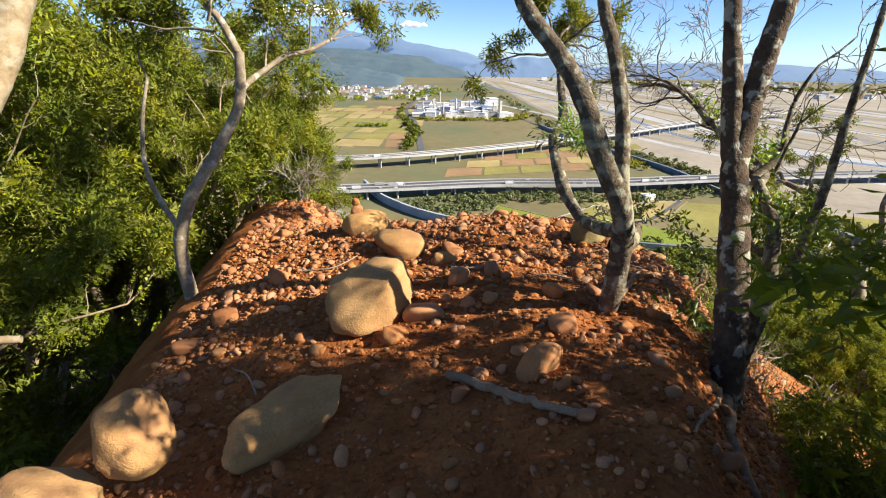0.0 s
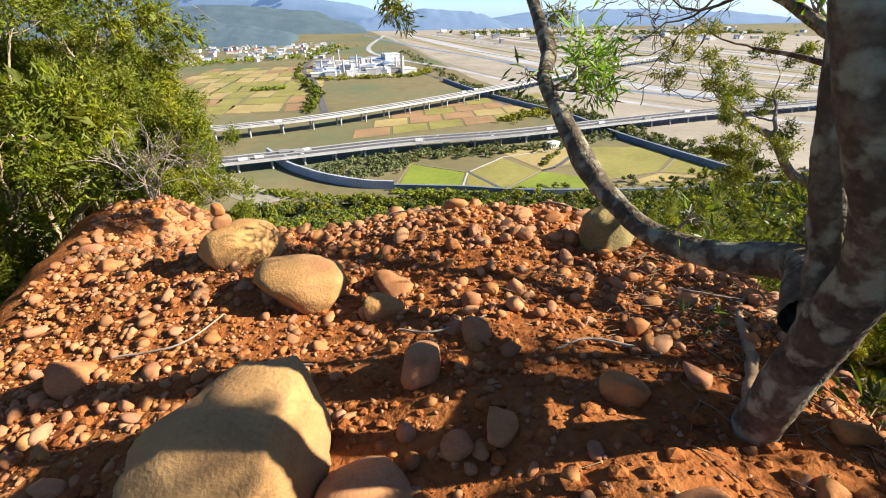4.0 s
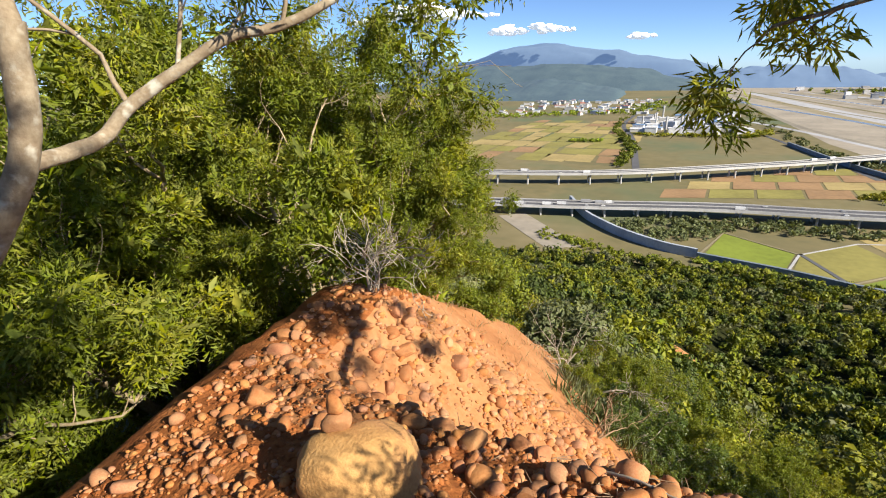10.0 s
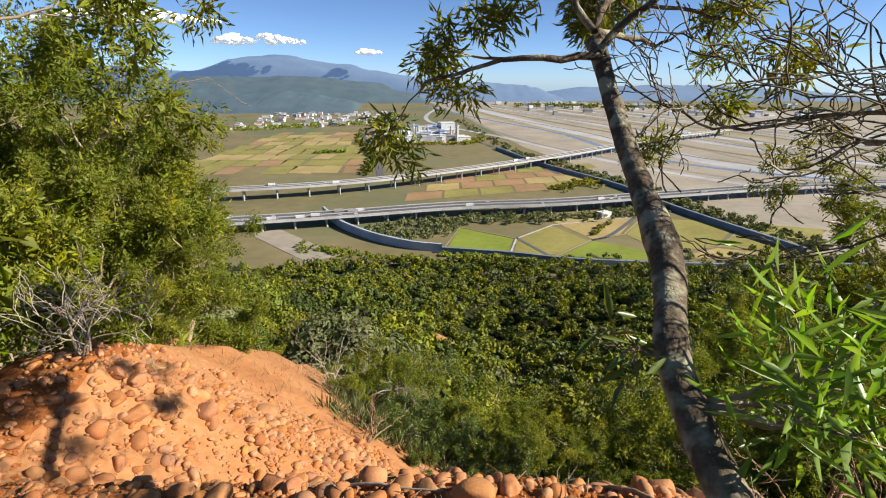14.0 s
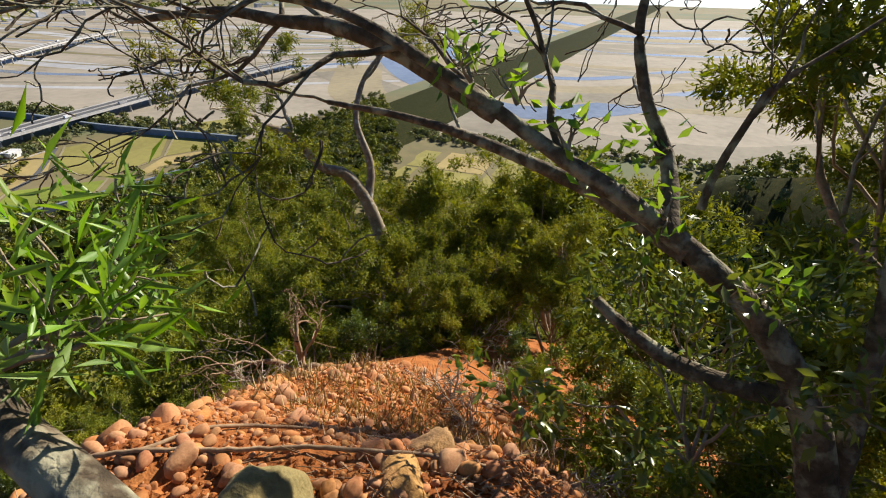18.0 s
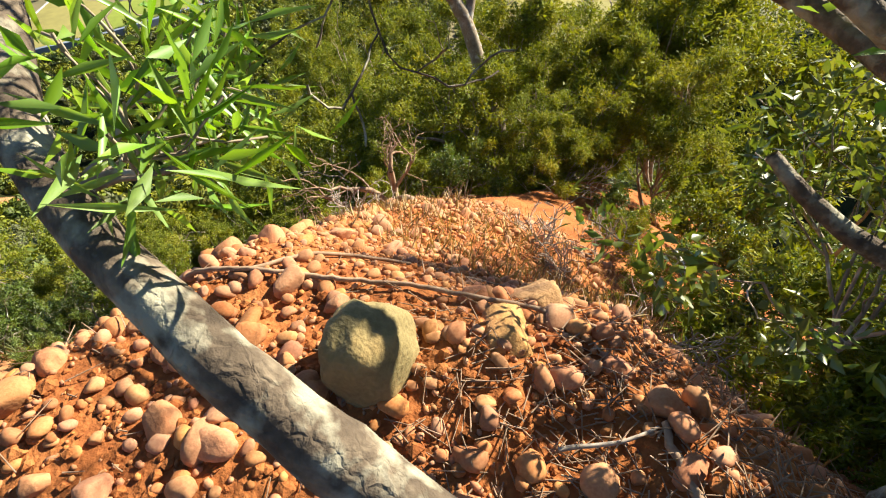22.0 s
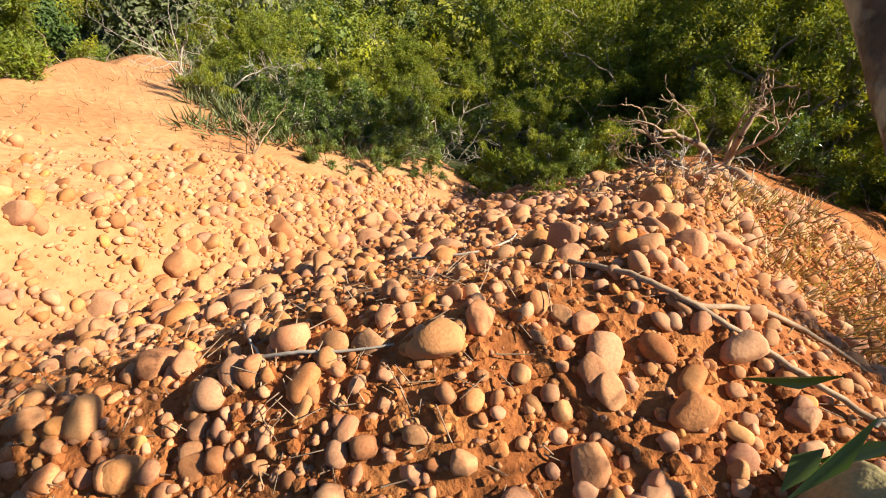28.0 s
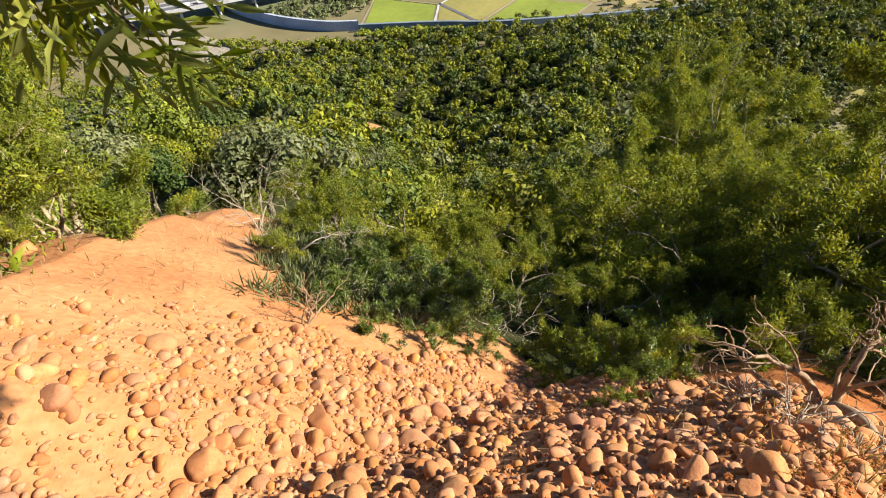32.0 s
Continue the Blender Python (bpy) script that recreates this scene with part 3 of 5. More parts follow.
acc = Acc()
SMALL = [stone_shape(2, 300 + k) for k in range(10)]
TINY = [stone_shape(1, 400 + k) for k in range(8)]
px, py = RNG.uniform(-0.1, 7.4, 76000), RNG.uniform(-0.9, 7.6, 76000)
ok = near_knoll(px, py) & (RNG.uniform(0, 1, 76000) < stony(px, py))
px, py = px[ok][:26000], py[ok][:26000]
n = len(px)
size = np.clip(RNG.lognormal(-4.45, 0.62, n), 0.005, 0.06) * np.where(py > 4.5, 1.6, np.where(py > 3.8, 1.2, 1.0))
dims = np.stack([size * RNG.uniform(0.95, 1.35, n), size * RNG.uniform(0.7, 1.0, n), size * RNG.uniform(0.5, 0.8, n)], 1)
pz = land(px, py) + dims[:, 2] * 0.4
ang, tip = RNG.uniform(0, 6.28, n), RNG.normal(0, 0.4, n)
for big, shapes in ((True, SMALL), (False, TINY)):
    for k, (v, f) in enumerate(shapes):
        sel = np.where(((size > 0.02) == big) & (np.arange(n) % len(shapes) == k))[0]
        if not len(sel):
            continue
        w = v[None] * dims[sel][:, None]
        c, d = np.cos(tip[sel])[:, None], np.sin(tip[sel])[:, None]
        w = np.stack([w[..., 0] * c - w[..., 2] * d, w[..., 1], w[..., 0] * d + w[..., 2] * c], -1)
        c, d = np.cos(ang[sel])[:, None], np.sin(ang[sel])[:, None]
        w = np.stack([w[..., 0] * c - w[..., 1] * d + px[sel][:, None], w[..., 0] * d + w[..., 1] * c + py[sel][:, None], w[..., 2] + pz[sel][:, None]], -1)
        acc.add(w.reshape(-1, 3), (f[None] + (np.arange(len(sel)) * len(v))[:, None, None]).reshape(-1, 3))
pebbles = part("pebbles", acc, PEBBLE, ground, "loose orange pebbles over red soil")
tagged(pebbles, "", "", "", "stuff")
# crumbs and clods of the same soil
acc = Acc()
cx1, cy1 = RNG.uniform(0.4, 6.0, 16000), RNG.uniform(-0.9, 5.0, 16000)
ok = near_knoll(cx1, cy1)
cx1, cy1 = cx1[ok], cy1[ok]
cs = np.clip(RNG.lognormal(-4.6, 0.55, len(cx1)), 0.004, 0.035)
cz1 = land(cx1, cy1) + cs * 0.15
for k, (v, f) in enumerate(TINY):
    sel = np.arange(k, len(cx1), len(TINY))
    w = v[None] * np.stack([cs[sel] * 1.1, cs[sel], cs[sel] * 0.7], 1)[:, None] + np.stack([cx1[sel], cy1[sel], cz1[sel]], 1)[:, None]
    acc.add(w.reshape(-1, 3), (f[None] + (np.arange(len(sel)) * len(v))[:, None, None]).reshape(-1, 3))
clods = part("soil_clods", acc, SOIL, ground, "crumbs of red soil", False)
tagged(clods, "", "", "", "stuff")

# ---- trees on the knoll ----


def trunk_tree(name, label, limbs, bark, leaf=None, twigs=(), sides=10, category="tree", leaf_len=0.10, leaf_w=0.014, per=14, rough=0.05):
    """A tree from hand-laid limbs (points and end radii), with random twigs and leaves at their ends."""
    base = limbs[0][0][0]
    t = thing(name, label, category, "", base)
    back = np.array(base)
    tips = []
    for k, (pts, r0, r1) in enumerate(limbs):
        acc = Acc()
        line = spline(np.array(pts) - back, 14)
        tube(acc, line, r0 if isinstance(r0, tuple) else (r0, r1), sides + 4 if k < 2 else sides, rough)
        part("trunk" if k == 0 else "limb", acc, bark, t)
    if twigs:
        for start, way, length, radius, depth in twigs:
            acc = Acc()
            grow(acc, np.array(start) - back, way, length, radius, depth, tips, 0.5, (2, 4), 0.1, 0.7, 5)
            part("branch", acc, bark, t)
    if leaf and tips:
        acc = Acc()
        leaf_tips(acc, tips, per, 0.10, leaf_len, leaf_w)
        part("foliage", acc, leaf, t, "narrow green leaves")
    return t


# leaning tree whose low stem reaches out over the brink
trunk_tree("leaning_tree", "dark lichened tree with a low leaning stem on the knoll", (
    (((4.07, 1.44, -2.0), (4.056, 1.43, -1.75), (4.03, 1.33, -1.35), (3.96, 1.22, -0.99), (3.79, 1.2, -0.68), (3.67, 1.25, -0.38), (3.54, 1.44, -0.13), (3.36, 1.65, 0.14), (3.2, 1.8, 0.6)), 0.077, 0.043),
    (((4.03, 1.36, -1.28), (4.17, 1.56, -1.23), (4.10, 1.84, -1.32), (4.01, 2.11, -1.335), (3.95, 2.47, -1.23), (3.915, 2.83, -1.01), (3.96, 3.21, -0.875), (4.135, 3.62, -0.75), (4.19, 4.04, -0.52), (4.23, 4.42, -0.27), (4.255, 4.70, -0.05)), (0.08, 0.07, 0.057, 0.050, 0.047, 0.045, 0.057, 0.043, 0.041, 0.043, 0.055, 0.041, 0.039, 0.039, 0.046), 0),
    (((4.03, 1.33, -1.3), (4.05, 1.40, -1.08), (4.01, 1.43, -0.87), (3.98, 1.5, -0.47), (3.9, 1.6, -0.08), (3.84, 1.7, 0.17), (3.8, 1.8, 0.7)), 0.055, 0.035),
), BARK, LEAF, (
    ((4.21, 4.53, -0.12), (-0.6, 0.3, 0.15), 0.45, 0.02, 3), ((4.24, 4.69, 0.0), (0.2, 0.4, 0.6), 0.45, 0.02, 3), ((4.24, 4.69, 0.0), (0.7, 0.4, 0.2), 0.5, 0.02, 3),
    ((4.24, 4.69, 0.0), (-0.5, 0.5, 0.4), 0.4, 0.02, 3), ((4.21, 4.53, -0.1), (0.6, 0.1, 0.5), 0.45, 0.02, 3),
    ((3.2, 1.8, 0.6), (0, 0.1, 0.8), 0.7, 0.03, 4), ((3.8, 1.8, 0.7), (0.3, 0.1, 0.8), 0.6, 0.02, 4)), sides=14, per=62, leaf_len=0.07, leaf_w=0.0125)
# dark lichened tree at the path's edge
trunk_tree("lichened_tree", "tall dark tree with pale lichen patches beside the path", (
    (((4.71, 0.92, -2.6), (4.71, 1.03, -2.05), (4.72, 1.17, -1.6), (4.735, 1.32, -1.25), (4.74, 1.44, -0.95), (4.73, 1.50, -0.78), (4.78, 1.58, -0.5), (4.83, 1.62, -0.2), (4.9, 1.65, 0.2), (5.0, 1.7, 0.8), (5.0, 1.75, 1.3)), 0.105, 0.05),
    (((4.74, 1.44, -0.92), (4.70, 1.56, -0.58), (4.66, 1.62, -0.24), (4.60, 1.66, 0.12), (4.5, 1.7, 0.7)), 0.07, 0.04)),
    LICHEN_BARK, LEAF, (((5.0, 1.75, 1.3), (0, 0.1, 0.9), 0.7, 0.03, 4), ((4.5, 1.7, 0.7), (-0.3, 0.1, 0.8), 0.7, 0.03, 4)), sides=16)
# half-dead tree with a spreading bare crown over the drop
trunk_tree("bare_spreading_tree", "half-dead tree with bare spreading branches and few leaves", (
    (((4.98, 1.40, -2.2), (5.05, 1.40, -1.85), (5.13, 1.50, -1.50), (5.20, 1.70, -1.20), (5.21, 2.05, -0.94), (5.15, 2.37, -0.75), (5.04, 2.64, -0.56), (4.90, 2.91, -0.38), (4.88, 3.2, -0.33), (4.85, 3.55, -0.31), (4.78, 3.9, -0.34), (4.66, 4.3, -0.42)), (0.08, 0.066, 0.054, 0.044, 0.033, 0.025, 0.018, 0.014, 0.011, 0.009, 0.007, 0.005), 0),
    (((5.08, 2.55, -0.63), (5.05, 2.85, -0.48), (5.04, 3.06, -0.42), (5.03, 3.26, -0.41), (5.01, 3.50, -0.39), (4.95, 3.86, -0.43)), 0.034, 0.010),
    (((5.2, 1.95, -1.02), (5.41, 2.22, -0.97), (5.45, 2.51, -0.89), (5.47, 2.82, -0.82), (5.48, 3.12, -0.78), (5.47, 3.45, -0.76)), 0.035, 0.010),
    (((5.19, 2.02, -0.96), (5.39, 2.07, -0.80), (5.45, 2.17, -0.63), (5.51, 2.24, -0.43), (5.58, 2.24, -0.24)), 0.03, 0.012),
    (((5.15, 1.55, -1.4), (5.2, 1.85, -1.43), (5.22, 2.05, -1.36), (5.24, 2.2, -1.27)), 0.036, 0.02),
    (((5.05, 1.4, -1.8), (5.2, 1.4, -1.4), (5.3, 1.45, -0.9), (5.35, 1.5, -0.4), (5.45, 1.6, 0.2)), 0.035, 0.018)),
    BARK, None, (
    ((4.95, 3.86, -0.43), (-0.30, 0.90, 0.00), 0.40, 0.007, 4), ((5.01, 3.50, -0.39), (-0.10, 0.80, -0.25), 0.40, 0.008, 4), ((5.03, 3.26, -0.41), (0.00, 0.80, -0.30), 0.40, 0.009, 4), ((5.04, 3.06, -0.42), (0.10, 0.70, 0.35), 0.40, 0.010, 4), ((4.95, 2.80, -0.45), (-0.30, 0.80, -0.15), 0.45, 0.011, 4), ((5.08, 2.55, -0.62), (0.20, 0.80, 0.20), 0.40, 0.011, 4), ((5.47, 3.45, -0.76), (0.00, 0.80, 0.10), 0.35, 0.008, 3), ((5.47, 2.82, -0.82), (0.20, 0.80, 0.30), 0.35, 0.008, 3), ((5.58, 2.24, -0.24), (0.20, 0.30, 0.80), 0.40, 0.010, 4), ((5.51, 2.24, -0.43), (0.50, 0.60, 0.30), 0.40, 0.010, 4), ((5.45, 2.17, -0.63), (0.60, 0.40, 0.10), 0.45, 0.010, 4), ((5.35, 1.50, -0.40), (0.60, 0.40, 0.20), 0.50, 0.014, 4), ((4.78, 3.9, -0.34), (-0.3, 0.6, -0.3), 0.4, 0.008, 4), ((4.88, 3.2, -0.33), (-0.2, 0.7, -0.4), 0.4, 0.009, 4), ((4.66, 4.3, -0.42), (-0.4, 0.6, -0.2), 0.4, 0.007, 4), ((5.3, 1.95, -0.9), (0.5, 0.3, 0.8), 0.45, 0.014, 4), ((5.15, 2.37, -0.74), (0.3, 0.5, 0.8), 0.5, 0.013, 5), ((4.97, 2.78, -0.46), (0.2, 0.6, 0.6), 0.5, 0.012, 5), ((4.88, 3.2, -0.32), (0.1, 0.7, 0.4), 0.45, 0.009, 5), ((5.03, 3.26, -0.40), (0.5, 0.6, 0.2), 0.45, 0.009, 5)), sides=12, per=1, leaf_len=0.046, leaf_w=0.018)
# slim tree on the shaded side
trunk_tree("slim_tree", "slim forked tree at the shaded edge of the knoll", (
    (((0.34, 3.05, -2.8), (0.34, 3.04, -2.5), (0.34, 3.0, -1.98), (0.49, 3.02, -1.51), (0.75, 3.18, -1.06), (0.96, 3.35, -0.62), (1.0, 3.41, -0.16)), 0.075, 0.045),
    (((1.0, 3.41, -0.2), (0.85, 3.45, 0.1), (0.6, 3.5, 0.4), (0.5, 3.6, 0.9)), 0.04, 0.025),
    (((0.95, 3.33, -0.66), (0.80, 3.73, -0.62), (0.85, 3.88, -0.48), (1.02, 4.03, -0.33), (1.21, 4.18, -0.19), (1.41, 4.32, -0.14), (1.62, 4.47, -0.02), (1.78, 4.62, 0.14), (2.04, 4.86, 0.30)), 0.036, 0.016),
    (((0.4, 3.0, -1.85), (0.1, 3.2, -1.5), (-0.02, 3.3, -1.2), (-0.02, 3.4, -0.8), (0.05, 3.5, -0.4)), 0.03, 0.015)),
    MID_BARK, LEAF, (((0.5, 3.6, 0.9), (0, 0, 0.9), 0.6, 0.02, 3), ((2.04, 4.86, 0.30), (0.5, 0.4, 0.3), 0.4, 0.012, 3), ((0.85, 3.88, -0.48), (-0.3, 0.3, 0.9), 0.6, 0.014, 4), ((1.41, 4.32, -0.14), (0.1, 0.1, 0.9), 0.5, 0.012, 4), ((1.02, 4.03, -0.33), (-0.3, 0.1, 0.9), 0.6, 0.012, 4), ((1.78, 4.62, 0.14), (-0.1, 0.1, 0.9), 0.45, 0.010, 4), ((1.62, 4.47, -0.02), (0.4, 0.5, -0.1), 0.35, 0.008, 3), ((1.21, 4.18, -0.19), (0.1, 0.4, 0.5), 0.4, 0.01, 3), ((0.05, 3.5, -0.4), (-0.3, 0, 0.9), 0.5, 0.014, 4), ((0.8, 3.3, 0.1), (0.4, -0.1, 0.5), 0.5, 0.016, 4), ((0.55, 3.55, 0.5), (-0.5, -0.3, 0.4), 0.5, 0.016, 4), ((0.9, 3.15, 0.0), (-0.6, 0.2, 0.3), 0.5, 0.016, 4)), per=34, leaf_len=0.065, leaf_w=0.015)
# pale forked tree where the path begins
trunk_tree("pale_forked_tree", "pale sunlit forked tree beside the path", (
    (((0.44, -0.1, -2.6), (0.49, -0.04, -2.08), (0.52, 0.11, -1.74), (0.54, 0.28, -1.38), (0.57, 0.42, -1.09), (0.65, 0.59, -0.75), (0.73, 0.74, -0.48), (0.84, 0.91, -0.17), (1.0, 1.1, 0.4)), 0.125, 0.07),
    (((0.54, 0.4, -1.1), (0.42, 0.54, -0.9), (0.36, 0.61, -0.67), (0.32, 0.71, -0.43), (0.23, 0.8, -0.18), (0.2, 0.9, 0.4)), 0.085, 0.06),
    (((0.58, 0.28, -1.42), (0.70, 0.31, -1.41), (0.84, 0.35, -1.39), (0.98, 0.39, -1.40)), 0.028, 0.018)),
    PALE_BARK, LEAF, (((1.0, 1.1, 0.4), (0.2, 0.2, 0.9), 0.6, 0.03, 4), ((0.2, 0.9, 0.4), (-0.2, 0.2, 0.9), 0.6, 0.03, 4), ((0.45, 0.3, -1.2), (-0.3, 0.3, 0.2), 0.35, 0.012, 3)), sides=14)
# ---- acacia thicket ----
RNG = np.random.default_rng(11)


def acacia(seed, height, spread, depth=4, per=135, leaf=None, bark=None, llen=0.052, lw=0.0135, blob=0.17):
    """A leafy many-stemmed tree rooted at the origin."""
    wood, crown, tips = Acc(), Acc(), []
    for k in range(3):
        a = RNG.uniform(0, 6.28)
        grow(wood, (0.1 * math.cos(a), 0.1 * math.sin(a), -0.3), (0.5 * math.cos(a) * spread, 0.5 * math.sin(a) * spread, 1.0), height * 0.42, 0.07, depth, tips, 0.4, (2, 5), 0.25, 0.62, 7, 0.004)
    leaf_tips(crown, tips, per, blob, llen, lw)
    leaf_tips(crown, tips, 8, blob * 0.5, 0.12, 0.045)
    t = thing("acacia_tree", "bushy narrow-leaved acacia tree on the slope below the knoll", "tree", "slope trees")
    part("trunk", wood, bark or PALE_BARK, t)
    part("crown", crown, leaf or LEAF, t)
    return t


def place(src, x, y, s, turn, drop=0.0, first=False):
    z = ground_at(x, y) - drop
    m = pose(x, y, z, RNG.normal(0, 4), RNG.normal(0, 4), turn)
    ob = copy_thing(src, m)
    ob.scale = (s, s, s)
    return ob


KINDS = [acacia(k, 5.4, (0.4, 0.5, 0.65)[k]) for k in range(3)]
for src in KINDS:
    src.location = (-30 - 6 * KINDS.index(src), -14, ground_at(-30 - 6 * KINDS.index(src), -14))
for x, y, s in ((-2.0, 7.4, 1.05), (-3.9, 5.2, 1.5), (-5.2, 3.4, 1.7), (-5.7, 1.6, 1.55), (-5.6, -0.4, 1.6), (-3.2, 7.2, 1.6), (-1.9, 9.9, 1.05), (-0.5, 9.4, 0.42), (-1.9, 11.6, 1.1), (-0.9, 10.6, 0.5), (-2.6, 8.8, 1.35), (-2.4, 12.6, 1.2), (-3.2, 9.9, 1.6), (-4.6, 10.8, 1.9), (-6.0, 5.0, 2.1), (-6.5, 1.0, 2.3),
                (-7.5, 9.0, 2.4), (-2.4, 13.0, 1.8), (-6, 15, 2.2), (-1.7, 8.2, 0.8), (-6.5, -4, 2.1), (-5.0, -3.4, 1.5), (-9, 4, 2.6), (-10, 13, 2.6), (-4.5, 7.5, 2.0)):
    place(KINDS[RNG.integers(0, 3)], x, y, s, RNG.uniform(0, 360), 0.2)
# trees on the sunny side of the gully
GROVE = [acacia(k, 5.0, 0.6, 4, 34, LEAF, MID_BARK, 0.085, 0.03, 0.2) for k in range(2)]
for k, src in enumerate(GROVE):
    src.location = (-50 - 6 * k, -14, ground_at(-50 - 6 * k, -14))
for x, y, s in ((12, 12, 1.4), (13.5, 15, 1.6), (15, 18.5, 1.7), (16, 22.5, 1.8), (12.5, 9, 1.2), (17, 27, 1.9), (18.5, 15, 1.8), (19.5, 20, 1.9), (14.5, 12, 1.5)):
    place(GROVE[RNG.integers(0, 2)], x, y, s, RNG.uniform(0, 360), 0.2)
# trees added outside the view to throw shade across the path
for k, (x, y, s) in enumerate(((7.3, -1.5, 1.3), (8.4, -1.5, 1.8), (7.6, -2.3, 1.6), (8.6, -3.4, 1.8))):
    place(KINDS[2 - k % 2], x, y, s, RNG.uniform(0, 360), 0.2)
# thick trees on the shelf that keep the gully in shade
for x, y, s in ((11.2, 4.4, 0.8), (12.2, 6.4, 1.05), (12.8, 8.4, 1.25), (14.2, 10.6, 1.6), (15.6, 9.0, 1.6), (16.4, 14.0, 1.9), (18.4, 18.0, 2.1), (20.5, 22, 2.3), (23, 27, 2.5), (17.5, 12, 1.9)):
    place(KINDS[RNG.integers(0, 3)], x, y, s, RNG.uniform(0, 360), 0.2)
# the large ones at y below -3 are unseen, added to shade the path
for x, y, s in ((9.8, 5.6, 0.62), (11.5, 7.5, 1.0), (13.5, 11.0, 1.5), (8.8, 7.8, 0.5), (10.5, 10.5, 0.9), (9.0, 4.4, 0.38), (10.0, 3.0, 0.5), (12.5, 3.5, 1.0), (10.0, 0.5, 0.8), (9.4, -1.6, 0.7),
                (7.6, 9.6, 0.5), (15, 6, 1.3), (14, -2, 1.2), (11.0, -4.2, 1.0), (9.4, -3.2, 1.7), (8.8, -4.6, 1.6), (6.7, -3.8, 1.25), (9.4, -5.2, 1.5), (12, 9, 1.2), (14.5, 7.5, 1.4), (16, 12, 1.8), (13, 5, 1.2), (18, 9, 1.8), (20, 4, 1.8), (17, 2, 1.6)):
    place((KINDS[RNG.integers(0, 3)] if y < 0 else GROVE[RNG.integers(0, 2)]), x, y, s, RNG.uniform(0, 360), 0.2)


def lie_along(name, label, pts, r0, r1, category, lift=0.0, mat=None):
    """A root or fallen branch that follows the ground."""
    line = spline([(x, y, ground_at(x, y) + lift + r0 * 0.5) for x, y in pts], 6)
    line[:, 2] += RNG.normal(0, r0 * 0.12, len(line))
    line[:, :2] += RNG.normal(0, r0 * 0.22, (len(line), 2))
    acc = Acc()
    tube(acc, line, (r0, r1), 8, 0.05)
    return tagged(part(name, acc, mat or ROOT, None, label), "", category)


lie_along("fallen_branch", "weathered brown branch lying across the path", ((2.95, 0.84), (3.12, 0.70), (3.3, 0.5), (3.45, 0.37), (3.6, 0.27)), 0.03, 0.018, "branch", 0.01)
lie_along("root", "long pale exposed root along the brink", ((4.15, 3.95), (4.25, 3.78), (4.36, 3.6), (4.46, 3.4), (4.55, 3.2), (4.64, 3.0), (4.72, 2.78), (4.8, 2.55), (4.83, 2.38)), 0.011, 0.008, "root", 0.02)
lie_along("root", "second pale root twisting down from the brink", ((4.36, 3.6), (4.6, 3.5), (4.85, 3.3), (5.0, 3.05), (5.05, 2.8)), 0.010, 0.006, "root", 0.015)
lie_along("root", "thick root running down from the lichened tree", ((4.68, 0.95), (4.55, 0.7), (4.42, 0.45), (4.36, 0.15), (4.32, -0.15)), 0.035, 0.018, "root", 0.0)
lie_along("root", "thin root beside the lichened tree", ((4.64, 0.98), (4.4, 0.62), (4.2, 0.4), (4.05, 0.2)), 0.02, 0.008, "root")
lie_along("root", "dark root spreading from the leaning tree", ((4.1, 1.5), (4.3, 1.75), (4.45, 2.0), (4.62, 2.15)), 0.028, 0.01, "root")
for pts in (((3.06, 4.02), (3.18, 3.97), (3.29, 3.92), (3.46, 3.86)), ((2.95, 4.3), (3.0, 4.15), (3.06, 4.0)), ((3.7, 4.5), (3.95, 4.35), (4.2, 4.4), (4.4, 4.6)), ((2.1, 2.2), (2.35, 2.35), (2.6, 2.3)),
            ((3.0, 2.4), (3.15, 2.3), (3.4, 2.32)), ((4.4, 2.35), (4.52, 2.2), (4.7, 2.1)), ((1.75, 1.0), (1.62, 1.2), (1.5, 1.3)), ((1.55, 2.8), (1.9, 2.75), (2.1, 2.9)), ((3.9, 1.9), (3.75, 2.0), (3.6, 1.98))):
    lie_along("twig", "thin dry twig lying among cobbles", pts, 0.007, 0.004, "twig", 0.02, GREY_TWIG)

# fine litter of twigs by the trees
acc = Acc()
for _ in range(1300):
    x, y = 4.55 + RNG.normal(0, 0.35), 2.1 + RNG.normal(0, 0.5)
    if x > 5.2 or y > 3.2:
        continue
    a, ln = RNG.uniform(0, 6.28), RNG.uniform(0.03, 0.12)
    z = ground_at(x, y) + RNG.uniform(0.004, 0.02)
    tube(acc, [(x, y, z), (x + ln * math.cos(a), y + ln * math.sin(a), z + RNG.uniform(-0.01, 0.02))], (0.003, 0.0015), 3)
for _ in range(260):
    x, y = 3.3 + RNG.normal(0, 0.6), 4.0 + RNG.normal(0, 0.35)
    a, ln = RNG.uniform(0, 6.28), RNG.uniform(0.03, 0.12)
    z = ground_at(x, y) + RNG.uniform(0.004, 0.03)
    tube(acc, [(x, y, z), (x + ln * math.cos(a), y + ln * math.sin(a), z + RNG.uniform(-0.01, 0.02))], (0.003, 0.0015), 3)
tagged(part("twig_litter", acc, ROOT, None, "dry brown twig litter between stones"), "", "litter", "", "stuff")

